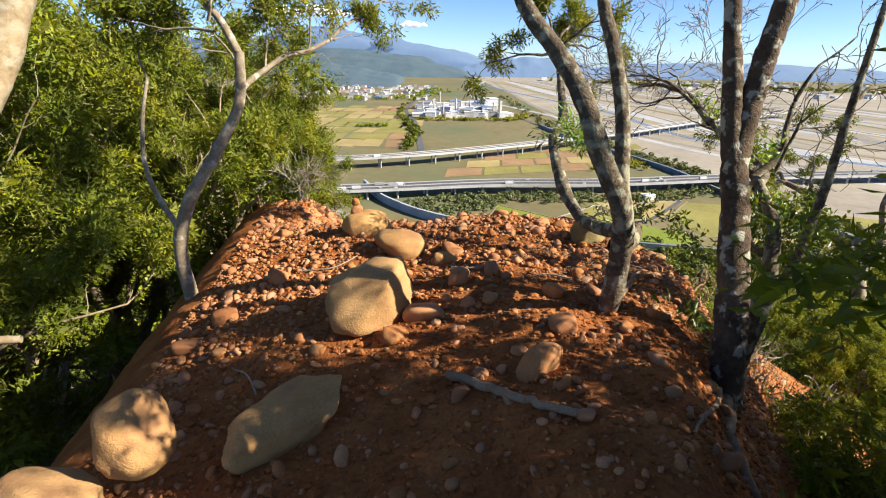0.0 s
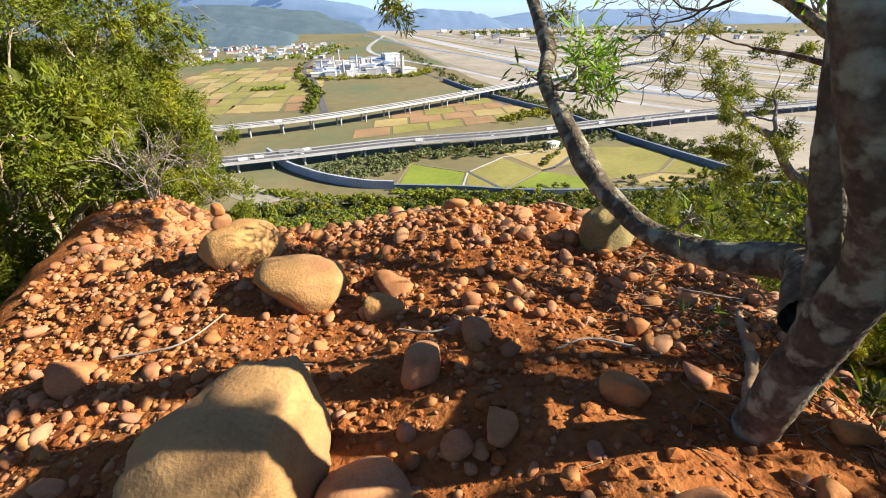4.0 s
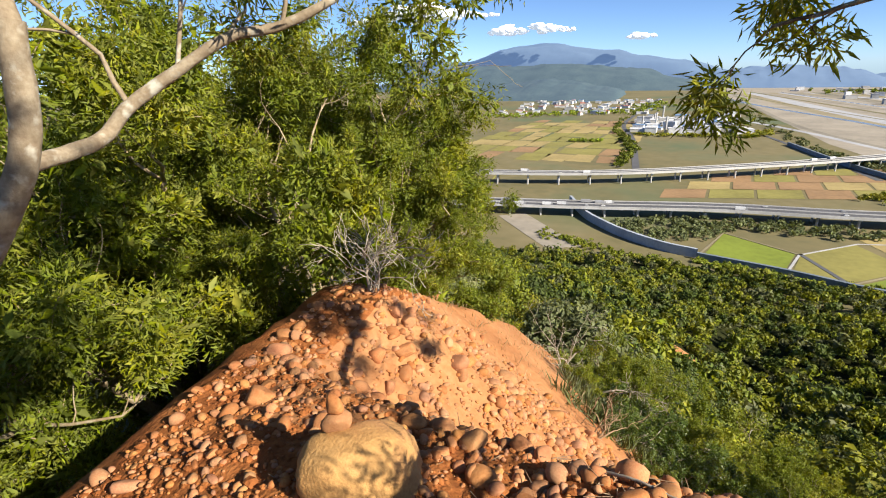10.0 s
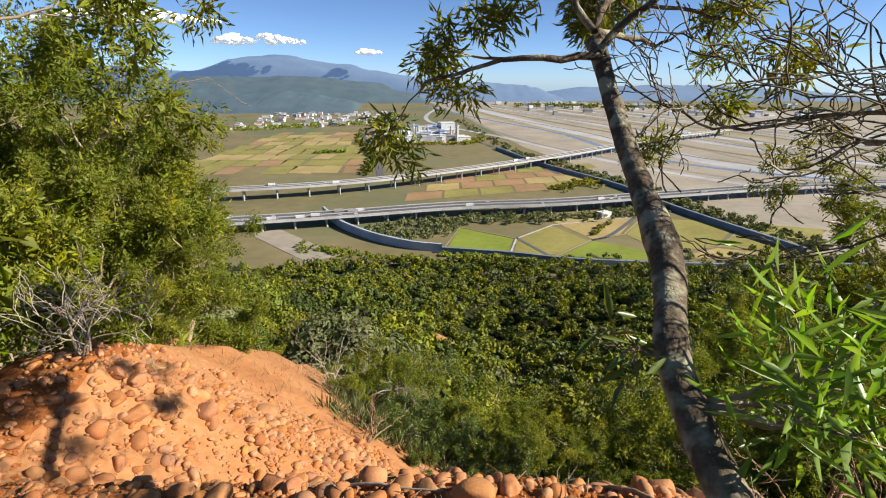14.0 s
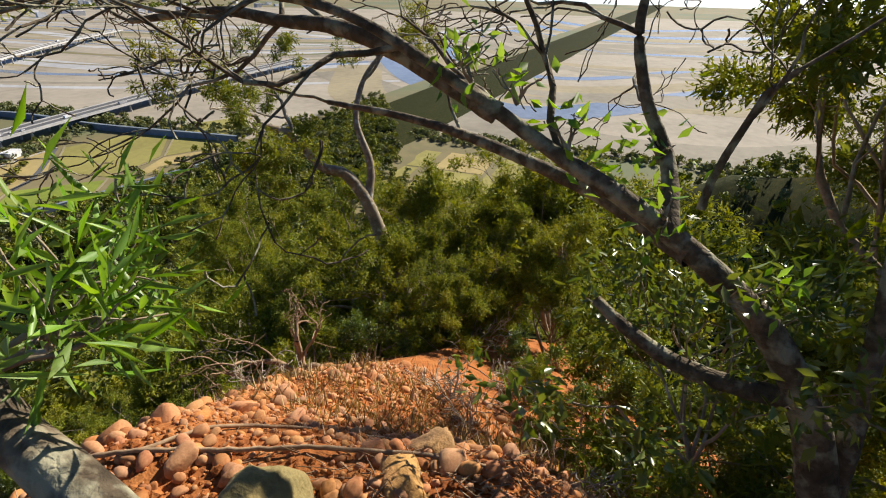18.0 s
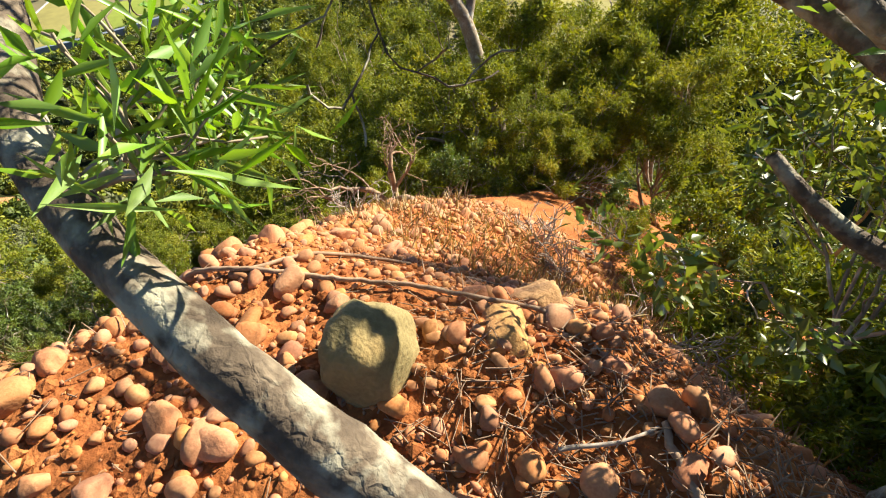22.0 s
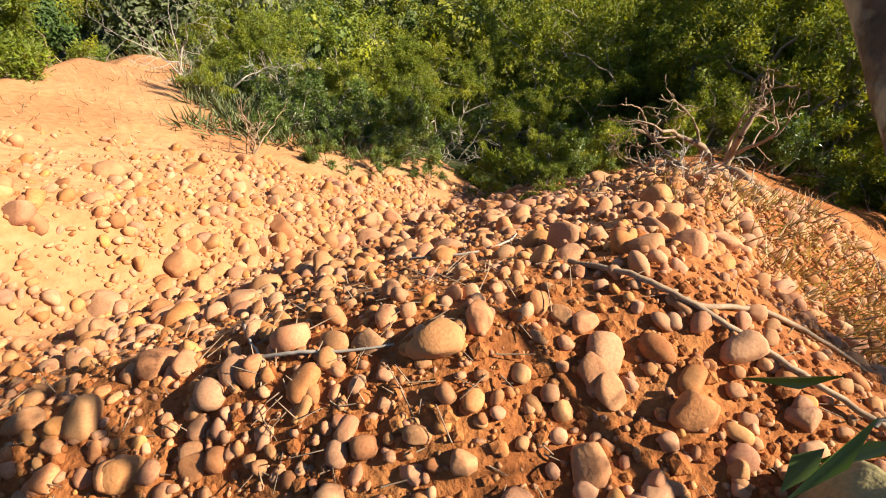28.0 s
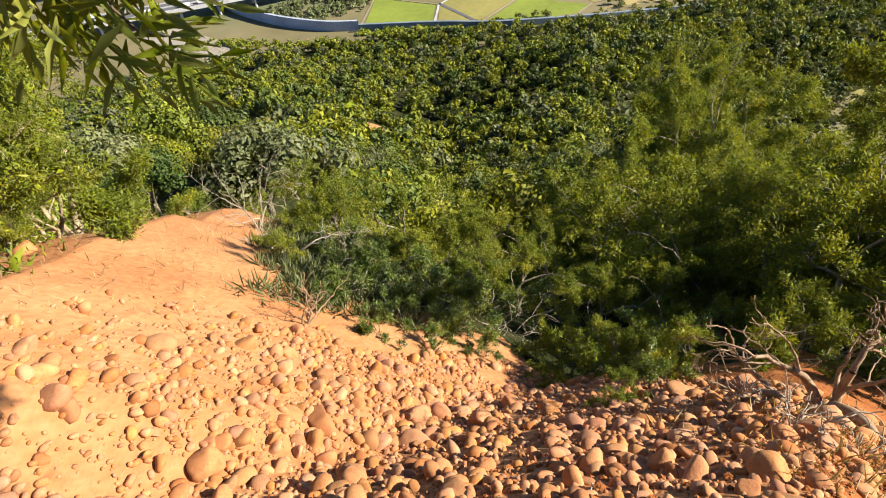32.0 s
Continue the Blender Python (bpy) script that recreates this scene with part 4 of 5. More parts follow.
# leafy sprig on the leaning stem


def sprig(name, label, base, stems, leaf_len, leaf_w, per, leaf, length=0.35, bark=None):
    t = thing(name, label, "sprig", "", base)
    wood, lv = Acc(), Acc()
    for way in stems:
        tips = []
        grow(wood, (0, 0, 0), way, length, 0.008, 2, tips, 0.45, (2, 4), 0.1, 0.8, 5, 0.0025)
        leaf_tips(lv, tips, per, 0.11, leaf_len, leaf_w, 0.15)
    part("stem", wood, bark or MID_BARK, t)
    part("foliage", lv, leaf, t)
    return t


sprig("leaf_sprig", "bright green long-leaved sprig growing from the leaning stem", (3.95, 3.1, -0.92), ((0.9, -0.1, 0.4), (0.9, 0.0, 0.2), (0.8, -0.3, 0.5), (0.7, 0.1, 0.6)), 0.095, 0.0135, 7, LEAF_SPRIG, 0.18)
sprig("leaf_sprig", "glossy green shoot on the low stem", (4.05, 1.98, -1.27), ((0.3, 0.1, 1), (0.5, 0.3, 0.7), (0.2, -0.3, 0.9)), 0.06, 0.016, 1, LEAF_BROAD, 0.05)
sprig("leaf_sprig", "glossy green shoot near the fork of the stem", (4.19, 1.62, -1.16), ((0.3, 0.1, 0.8), (0.7, 0.2, 0.7), (0.1, -0.3, 0.9), (0.6, -0.4, 0.5)), 0.055, 0.015, 2, LEAF_BROAD, 0.06)
sprig("leaf_sprig", "small dark sprig on the leaning stem", (3.97, 3.28, -0.9), ((-0.7, 0.2, 0.3),), 0.09, 0.018, 1, LEAF_BROAD, 0.08)
for x, y, z in ((5.04, 2.62, -0.54), (5.16, 2.35, -0.73), (5.2, 2.05, -0.92), (5.42, 2.3, -0.92), (5.1, 2.5, -0.6), (5.22, 1.75, -1.15), (5.4, 2.1, -0.8)):
    sprig("leaf_sprig", "fresh green leaves sprouting from a bare limb", (x, y, z), ((0.3, 0.2, 0.9), (-0.4, 0.2, 0.7)), 0.055, 0.022, 1, LEAF_SPRIG, 0.05)
sprig("leafy_shrub", "glossy shrub beside the half-dead tree", (5.25, 1.75, -1.9), ((0, 0.2, 1), (0.4, 0.4, 0.9), (0.5, -0.3, 0.8), (0.1, 0.6, 0.7), (-0.1, 0.3, 1.0), (0.6, 0.1, 0.6), (0.3, 0.2, 1)), 0.055, 0.022, 22, LEAF_BROAD, 0.42)
sprig("leafy_shrub", "fresh green seedling tuft at the tree's foot", (4.25, 1.98, -1.78), ((0.1, 0, 1), (-0.3, 0.2, 0.8)), 0.07, 0.02, 1, LEAF_BROAD, 0.035)
sprig("leafy_shrub", "dark green tuft between the trees", (4.55, 1.42, -1.95), ((0.1, 0, 1), (-0.3, 0.2, 0.8), (0.4, 0.1, 0.8), (0, 0.4, 0.8)), 0.10, 0.022, 3, LEAF_BROAD, 0.1)


def bare_tree(name, label, x, y, height, radius, seed_way, depth, mat, category="dead tree", bend=0.6, z=None):
    base = (x, y, (ground_at(x, y) if z is None else z) - 0.15)
    t = thing(name, label, category, "", base)
    for k, way in enumerate(seed_way):
        acc, tips = Acc(), []
        grow(acc, (0, 0, 0), way, height, radius * (1 if k == 0 else 0.7), depth, tips, bend, (2, 4), 0.05, 0.72, 7, 0.004)
        part("trunk" if k == 0 else "limb", acc, mat, t)
    return t


bare_tree("dead_tree", "twisted dead tree with bare reddish branches below the brink", 6.48, 4.85, 0.5, 0.06, ((0.05, 0.1, 1), (-0.8, 0.5, 0.35), (-0.7, -0.1, 0.5), (-0.3, 0.7, 0.6), (0.4, 0.4, 0.8)), 4, ROOT)
bare_tree("dead_shrub", "dry leafless shrub at the end of the spur", 0.75, 6.0, 0.42, 0.018, ((0, 0, 1), (0.4, 0.1, 1), (-0.4, 0.1, 1), (0.1, 0.4, 1), (0.2, -0.3, 1)), 4, GREY_TWIG, "shrub", 0.4)
bare_tree("dead_shrub", "grey leafless shrub below the orange bank", 1.6, 12.5, 0.7, 0.03, ((0.3, 0, 1), (-0.3, 0.2, 1), (0.2, -0.4, 1)), 4, GREY_TWIG, "shrub", 0.5)
bare_tree("dead_shrub", "reddish leafless shrub where the bank meets the gully", 2.75, 7.65, 0.34, 0.02, ((0.3, 0, 1), (-0.5, 0.2, 0.8), (0.5, 0.4, 0.7), (-0.1, -0.4, 0.9)), 3, ROOT, "shrub", 0.5)
bare_tree("dead_shrub", "pale leafless shrub in the gully", 2.4, 10.2, 0.6, 0.025, ((0.3, 0, 1), (-0.3, 0.2, 1)), 4, GREY_TWIG, "shrub", 0.5)
bare_tree("dead_tree", "white bare tree among dark woods", 12.0, 40.0, 2.6, 0.09, ((0.2, 0, 1), (-0.3, 0.2, 1), (0.4, -0.4, 1)), 3, PALE_BARK, "dead tree", 0.4)
bare_tree("dead_tree", "dry grey tree above the thicket", -1.3, 9.5, 2.6, 0.06, ((0.1, 0.1, 1), (0.35, 0.1, 1.0)), 3, PALE_BARK, "dead tree", 0.3, -4.5)
# tufts on the orange bank and the slope edge
for x, y, s in ((0.95, 9.1, 0.13), (0.1, 13.5, 0.22)):
    sprig("leafy_shrub", "small green shrub on the orange bank", (x, y, ground_at(x, y)), ((0, 0, 1), (0.4, 0.2, 0.8), (-0.4, 0.1, 0.8), (0.1, -0.4, 0.8)), 0.09, 0.02, 16, LEAF, s)
acc = Acc()
gx1 = np.concatenate([6.0 + RNG.normal(0, 0.6, 3200), RNG.uniform(-0.3, 2.6, 1500)])
gy1 = np.concatenate([3.4 + RNG.normal(0, 1.0, 3200), RNG.uniform(7.0, 18, 1500)])
ok = (gx1 > 5.15) | (gy1 > 6)
gx1, gy1 = gx1[ok], gy1[ok]
leaves(acc, np.stack([gx1, gy1, land(gx1, gy1) - 0.01], 1), 0.13, 0.004, np.tile([0, 0, 1.3], (len(gx1), 1)), 0.0, 0.6)
tagged(part("dry_grass", acc, DRY, None, "straw-coloured dry grass on the sunny slope"), "", "grass", "", "stuff")

for x, y, s in ((4.4, 10.6, 0.40), (5.4, 9.6, 0.42), (3.2, 13.0, 0.5), (6.2, 10.8, 0.5), (8.2, 11.2, 0.6), (3.0, 15, 0.7), (6.5, 14, 0.7), (2.6, 18, 0.8), (9.5, 14.5, 0.8)):
    place(GROVE[RNG.integers(0, 2)], x, y, s, RNG.uniform(0, 360), 0.2)

acc = Acc()
gx1, gy1 = RNG.uniform(1.5, 4.2, 9000), RNG.uniform(8.0, 15.5, 9000)
ok = np.abs(gx1 - 2.9 + 0.12 * (gy1 - 12)) + fbm(gx1 / 0.8, gy1 / 0.8, 2, 77) < 1.0
gx1, gy1 = gx1[ok], gy1[ok]
leaves(acc, np.stack([gx1, gy1, land(gx1, gy1) - 0.01], 1), 0.26, 0.02, np.tile([0, 0, 1.3], (len(gx1), 1)), 0.0, 0.7)
tagged(part("tall_grass", acc, LEAF_GREY, None, "grey-green tall grass at the mouth of the gully"), "", "grass", "", "stuff")

# brush on the sunny side of the knoll


def brush(seed, leaf, label, llen, lw, per):
    t = thing("bush", label, "bush", "bushes on the sunny slope")
    wood, crown, tips = Acc(), Acc(), []
    for k in range(6):
        a = k * 1.05 + RNG.uniform(0, 0.6)
        grow(wood, (0.08 * math.cos(a), 0.08 * math.sin(a), -0.2), (0.55 * math.cos(a), 0.55 * math.sin(a), 1.0), 0.74, 0.022, 2, tips, 0.5, (2, 5), 0.2, 0.7, 5, 0.003)
    leaf_tips(crown, tips, per, 0.13, llen, lw)
    leaf_tips(crown, tips, 5, 0.05, 0.11, 0.045)
    part("stem", wood, MID_BARK, t)
    part("crown", crown, leaf, t)
    return t


BRUSH = [brush(0, LEAF, "yellow-green leafy bush on the sunny slope", 0.07, 0.02, 60), brush(1, LEAF_BROAD, "dark glossy bush on the sunny slope", 0.075, 0.026, 48), brush(2, LEAF, "fine-leaved olive bush on the sunny slope", 0.06, 0.014, 80)]
for k, src in enumerate(BRUSH):
    src.location = (-30 - 4 * k, -20, ground_at(-30 - 4 * k, -20))
KIND = [(k * 2 + k // 3) % 3 for k in range(28)]
for x, y, s in ((5.8, 6.9, 0.5), (6.5, 6.7, 0.55), (7.3, 6.8, 0.6), (6.2, 7.6, 0.7), (2.3, 9.9, 0.4), (3.2, 8.7, 0.55), (4.1, 8.7, 0.65), (5.0, 8.8, 0.7), (3.6, 9.7, 0.7), (4.6, 10.0, 0.8), (2.9, 10.6, 0.5), (3.5, 7.75, 0.3), (4.2, 7.6, 0.32), (3.0, 8.15, 0.3), (4.9, 7.7, 0.36), (3.8, 8.2, 0.4), (4.6, 8.2, 0.45), (3.4, 12.0, 0.7), (5.6, 9.8, 0.9)):
    place(BRUSH[1 if 2.8 < x < 5.7 or x > 7 else 0], x, y, s, RNG.uniform(0, 360), 0.05)
for k, (x, y, s) in enumerate(((5.95, 1.45, 1.0), (6.6, 0.6, 1.2), (5.75, 0.25, 0.9), (7.3, 1.7, 1.2), (6.9, -0.7, 1.3), (8.2, 0.8, 1.5), (6.2, -1.5, 1.2), (8.7, 2.2, 1.1), (9.3, -0.6, 1.6),
                                (6.8, 6.2, 0.9), (7.7, 5.9, 1.1), (8.1, 5.2, 1.0), (6.2, 6.0, 0.6), (8.8, 4.9, 1.2), (9.5, 4.3, 1.3), (7.5, 2.75, 0.7), (8.4, 3.1, 0.8), (6.55, 2.45, 0.55), (5.5, 5.75, 0.45), (5.9, 0.9, 1.1),
                                (7.8, -2.6, 1.4), (10.4, 2.0, 1.6), (10.5, 5.2, 1.4), (9.0, 6.3, 1.3), (7.0, 7.0, 0.9), (11.5, 0.2, 1.7), (5.2, -1.2, 0.8), (5.5, -0.5, 0.9))):
    place(BRUSH[KIND[k % 28]], x, y, s * 0.62, RNG.uniform(0, 360), 0.05)
for x, y, h in ((6.1, 3.0, 0.2), (6.5, 3.3, 0.24), (7.2, 3.0, 0.28), (5.8, 4.6, 0.2), (6.0, 5.1, 0.24), (5.75, 2.2, 0.22), (5.6, 9.0, 0.5), (7.2, 8.2, 0.5), (3.7, 10.6, 0.5), (8.6, 3.9, 0.4), (6.3, 1.9, 0.35)):
    bare_tree("dead_shrub", "grey brittle leafless shrub on the slope", x, y, h, 0.012, ((0.2, 0, 1), (-0.5, 0.3, 0.8), (0.4, -0.5, 0.8), (-0.2, -0.5, 0.9), (0.5, 0.5, 0.7)), 3, GREY_TWIG, "shrub", 0.45)

# umbrella-crowned tree below the brink
trunk_tree("umbrella_tree", "grey-trunked tree with dense umbrella crown below the brink", (
    (((10.40, 5.76, -7.05), (10.40, 5.76, -5.85), (10.50, 6.24, -4.78), (10.57, 6.69, -3.81), (10.46, 7.04, -3.28), (10.19, 7.33, -3.10), (10.00, 7.73, -2.57), (9.73, 8.02, -2.39)), 0.16, 0.05),
    (((10.57, 6.69, -3.81), (10.88, 6.80, -3.19), (10.97, 7.10, -2.47), (11.35, 7.15, -1.85), (11.85, 7.02, -1.40)), 0.08, 0.03)), MID_BARK, LEAF, (
    ((9.73, 8.02, -2.39), (-0.6, 0.2, 0.5), 0.8, 0.04, 4), ((10.00, 7.73, -2.57), (0.2, 0.4, 0.7), 0.8, 0.04, 4), ((9.73, 8.02, -2.39), (-0.7, -0.3, 0.3), 0.7, 0.035, 4),
    ((11.85, 7.02, -1.40), (0.3, 0.5, 0.9), 0.8, 0.03, 4), ((11.35, 7.15, -1.85), (0.7, -0.2, 0.6), 0.8, 0.03, 4)), sides=10, per=44, leaf_len=0.07, leaf_w=0.018)
# ---- woods on the mountain side ----
RNG = np.random.default_rng(23)


def crown_shape(acc, centre, rx, rz, n, size, clumps=7):
    """A domed crown of many small leaf sprays gathered in uneven clumps, thick inside."""
    c = RNG.normal(0, 1, (clumps, 3))
    c[:, 2] = np.abs(c[:, 2]) - 0.25
    c /= np.linalg.norm(c, axis=1)[:, None]
    c = c * np.array([rx * 0.66, rx * 0.66, rz * 0.62])
    which = RNG.integers(0, clumps, n)
    d = RNG.normal(0, 1, (n, 3))
    d /= np.linalg.norm(d, axis=1)[:, None]
    r = RNG.uniform(0.7, 1.08, (n, 1)) * RNG.uniform(0.3, 0.54, clumps)[which][:, None]
    p = c[which] + d * r * np.array([rx, rx, rz])
    keep = p[:, 2] > -rz * 0.45
    sprays(acc, p[keep] + np.array(centre), d[keep], size)
    m = max(6, n // 9)
    d = RNG.normal(0, 1, (m, 3))
    d /= np.linalg.norm(d, axis=1)[:, None]
    q = c[RNG.integers(0, clumps, m)] * RNG.uniform(0.2, 1.0, (m, 1)) + d * rx * 0.16
    sprays(acc, q + np.array(centre), d, max(size * 1.6, rx * 0.22))


def wood_tree(seed, leaf, label):
    t = thing("woodland_tree", label, "tree", "woodland trees")
    wood, crown = Acc(), Acc()
    tube(wood, spline([(0, 0, -1), (0.1, 0, 1.0), (0.05, 0.1, 2.4)], 4), (0.16, 0.09), 6)
    for k in range(4):
        a = k * 1.6 + RNG.uniform(0, 1)
        tube(wood, spline([(0.07, 0.05, 1.4), (0.7 * math.cos(a), 0.7 * math.sin(a), 2.3), (1.2 * math.cos(a), 1.2 * math.sin(a), 3.0)], 4), (0.07, 0.02), 5)
    crown_shape(crown, (0, 0, 2.6), 1.9, (1.9, 1.5, 1.7, 2.1, 1.3)[seed % 5], 4200, 0.15, (11, 8, 14, 9, 12)[seed % 5])
    part("trunk", wood, BARK, t)
    part("crown", crown, leaf, t)
    return t


WOODS = [wood_tree(k, m, lab) for k, (m, lab) in enumerate(((LEAF_WOOD, "round-crowned green tree on the wooded slope"), (LEAF_OLIVE, "broad olive-green tree on the wooded slope"),
                                                           (LEAF_GREY, "grey-green tree on the wooded slope"), (LEAF, "yellow-green tree on the wooded slope"), (LEAF_DARK, "dark green tree on the wooded slope")))]
for k, src in enumerate(WOODS):
    x = 22 + 6 * k
    src.location = (x, -14, ground_at(x, -14))


def on_bank(x, y):
    return (y < 19) and (-1.2 - 0.10 * (y - 6) < x < 3.6 - 0.05 * (y - 6))


made = 0
while made < 270:
    y = 8.5 + 52 * RNG.uniform() ** 0.75
    x = 4 + RNG.uniform(-1, 1) * (10 + 0.85 * y)
    if on_bank(x, y) or (y < 13 and -1 < x < 8) or (x < 0 and y < 15):
        continue
    k = int(RNG.choice(5, p=(0.26, 0.26, 0.14, 0.10, 0.24)))
    if y < 19:
        place(GROVE[made % 2], x, y, RNG.uniform(0.5, 1.0), RNG.uniform(0, 360), 0.1)
        made += 1
        continue
    place(WOODS[k], x, y, RNG.choice([0.6, 0.9, 1.2, 1.7]) * RNG.uniform(0.85, 1.15) * (0.6 if y < 20 else 1.0), RNG.uniform(0, 360), 0.1)
    made += 1

# farther woods, gathered by the kind of leaf, with bare slips left open
SCARS = ((-43, 243, 6), (-29, 228, 5), (23.5, 224.5, 5), (60, 215, 3))
FAR = [(Acc(), LEAF_WOOD, "dense green woods on the lower slopes"), (Acc(), LEAF_OLIVE, "olive-green trees on the lower slopes"), (Acc(), LEAF_DARK, "dark green trees on the lower slopes"),
       (Acc(), LEAF_GREY, "grey-green trees on the lower slopes")]


def far_tree(x, y, s, n, size, clumps):
    if any(abs(x - sx * (1 - 0.02)) < r + 3 and -r * 3.2 < y - sy < r * 1.6 for sx, sy, r in SCARS):
        return
    a = FAR[int(RNG.choice(4, p=(0.32, 0.28, 0.24, 0.16)))][0]
    flat_top = RNG.uniform(0.75, 1.3)
    crown_shape(a, (x, y, ground_at(x, y) + s * RNG.uniform(0.5, 1.3)), s, s * flat_top, n, s * size, clumps)


for _ in range(1700):
    y = 52 + 120 * RNG.uniform() ** 0.8
    far_tree(10 + RNG.uniform(-0.75, 1) * (36 + 0.9 * y), y, float(np.clip(RNG.lognormal(1.05, 0.35), 1.5, 5.5)), 400, 0.165, 9)
for _ in range(7800):
    y = 155 + 290 * RNG.uniform() ** 0.85
    x = RNG.uniform(-0.62, 1.45) * (40 + 1.0 * y) + 20
    if ground_at(x, y) < Z_PLAIN + 0.5 and RNG.uniform() < 0.8:
        continue
    far_tree(x, y, float(np.clip(RNG.lognormal(1.15, 0.32), 2.2, 6.5)), 100, 0.36, 5)
for _ in range(2300):
    x, y = RNG.uniform(60, 400), RNG.uniform(-330, 240)
    if ground_at(x, y) < Z_PLAIN + 3 and RNG.uniform() < 0.5:
        continue
    far_tree(x, y, RNG.uniform(2.2, 4.4), 60, 0.4, 4)
for a, m, lab in FAR:
    tagged(part("far_woods", a, m, None, lab), "", "woods", "", "stuff")

def scar(x, y, r, seed):
    """A bare slip of orange soil on the wooded slope."""
    a = Acc()
    k, m = 18, 6
    ang, rad = np.meshgrid(np.linspace(0, 2 * np.pi, k, endpoint=False), np.linspace(0.02, 1, m))
    rr = r * rad * (1 + 0.9 * fbm(np.cos(ang) * 1.6 + seed, np.sin(ang) * 1.6 + seed, 3, seed))
    px, py = x + rr * np.cos(ang), y + 1.5 * rr * np.sin(ang)
    pz = land(px, py) + 0.9 * (1 - rad) ** 0.5 + 0.5 + 0.5 * fbm(px / 1.2, py / 1.2, 3, seed)
    i, j = np.meshgrid(np.arange(m - 1), np.arange(k), indexing="ij")
    a.add(np.stack([px, py, pz], -1).reshape(-1, 3), np.stack([i * k + j, (i + 1) * k + j, (i + 1) * k + (j + 1) % k, i * k + (j + 1) % k], -1).reshape(-1, 4))
    tagged(part("landslip", a, BANK, None, "bare orange landslip among trees"), "", "landslip", "", "structure")


for k, (x, y, r) in enumerate(SCARS):
    scar(x, y, r, 60 + k)

# ---- the river plain ----


def flat(name, pts, z, mat, label, category, holes=None):
    """A flat patch of ground with rounded-off outline."""
    me = bpy.data.meshes.new(name)
    me.from_pydata([(x, y, z) for x, y in pts], [], [list(range(len(pts)))])
    me.materials.append(mat)
    ob = new(name, me)
    return tagged(ob, label, category, "", "structure")


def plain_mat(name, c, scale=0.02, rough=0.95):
    # dims each colour and leans it to blue, mixing in distance haze
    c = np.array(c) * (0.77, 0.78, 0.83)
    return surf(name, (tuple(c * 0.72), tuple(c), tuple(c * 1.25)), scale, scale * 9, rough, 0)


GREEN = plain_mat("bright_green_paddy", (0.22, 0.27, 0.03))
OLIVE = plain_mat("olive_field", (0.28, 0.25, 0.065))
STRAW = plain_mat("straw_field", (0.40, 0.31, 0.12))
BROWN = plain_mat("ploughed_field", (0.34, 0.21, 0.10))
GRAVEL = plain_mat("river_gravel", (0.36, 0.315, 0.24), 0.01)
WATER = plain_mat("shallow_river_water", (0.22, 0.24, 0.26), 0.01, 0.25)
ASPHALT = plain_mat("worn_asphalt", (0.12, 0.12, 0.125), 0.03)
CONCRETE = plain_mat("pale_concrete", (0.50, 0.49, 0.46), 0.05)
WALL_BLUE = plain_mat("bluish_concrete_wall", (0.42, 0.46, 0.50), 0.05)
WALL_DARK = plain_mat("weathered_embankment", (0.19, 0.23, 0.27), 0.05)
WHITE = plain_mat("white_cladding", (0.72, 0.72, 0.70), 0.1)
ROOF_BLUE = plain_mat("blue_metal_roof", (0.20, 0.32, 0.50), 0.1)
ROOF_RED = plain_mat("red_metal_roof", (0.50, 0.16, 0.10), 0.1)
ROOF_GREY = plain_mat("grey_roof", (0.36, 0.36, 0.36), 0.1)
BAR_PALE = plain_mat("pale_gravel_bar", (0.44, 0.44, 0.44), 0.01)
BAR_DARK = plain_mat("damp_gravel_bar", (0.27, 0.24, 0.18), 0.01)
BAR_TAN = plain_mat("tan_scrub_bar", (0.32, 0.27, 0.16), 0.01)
ZP = Z_PLAIN


def ribbon(acc, line, width, z0, z1):
    """A strip with thickness along a line."""
    p = np.asarray(line, float)
    d = np.gradient(p, axis=0)
    d /= np.linalg.norm(d, axis=1)[:, None]
    s = np.stack([-d[:, 1], d[:, 0]], 1) * width / 2
    n = len(p)
    v = np.concatenate([np.c_[p - s, np.full(n, z0)], np.c_[p + s, np.full(n, z0)], np.c_[p + s, np.full(n, z1)], np.c_[p - s, np.full(n, z1)]])
    i = np.arange(n - 1)
    f = []
    for a, b in ((0, 1), (1, 2), (2, 3), (3, 0)):
        f.append(np.stack([a * n + i, a * n + i + 1, b * n + i + 1, b * n + i], 1))
    acc.add(v, np.concatenate(f))


def box(acc, x, y, z, sx, sy, sz, turn=0.0):
    c, s = math.cos(turn), math.sin(turn)
    v = np.array([(a, b, h) for h in (0, sz) for a, b in ((-sx / 2, -sy / 2), (sx / 2, -sy / 2), (sx / 2, sy / 2), (-sx / 2, sy / 2))])
    v = np.c_[v[:, 0] * c - v[:, 1] * s + x, v[:, 0] * s + v[:, 1] * c + y, v[:, 2] + z]
    acc.add(v, [(0, 3, 2, 1), (4, 5, 6, 7), (0, 1, 5, 4), (1, 2, 6, 5), (2, 3, 7, 6), (3, 0, 4, 7)])


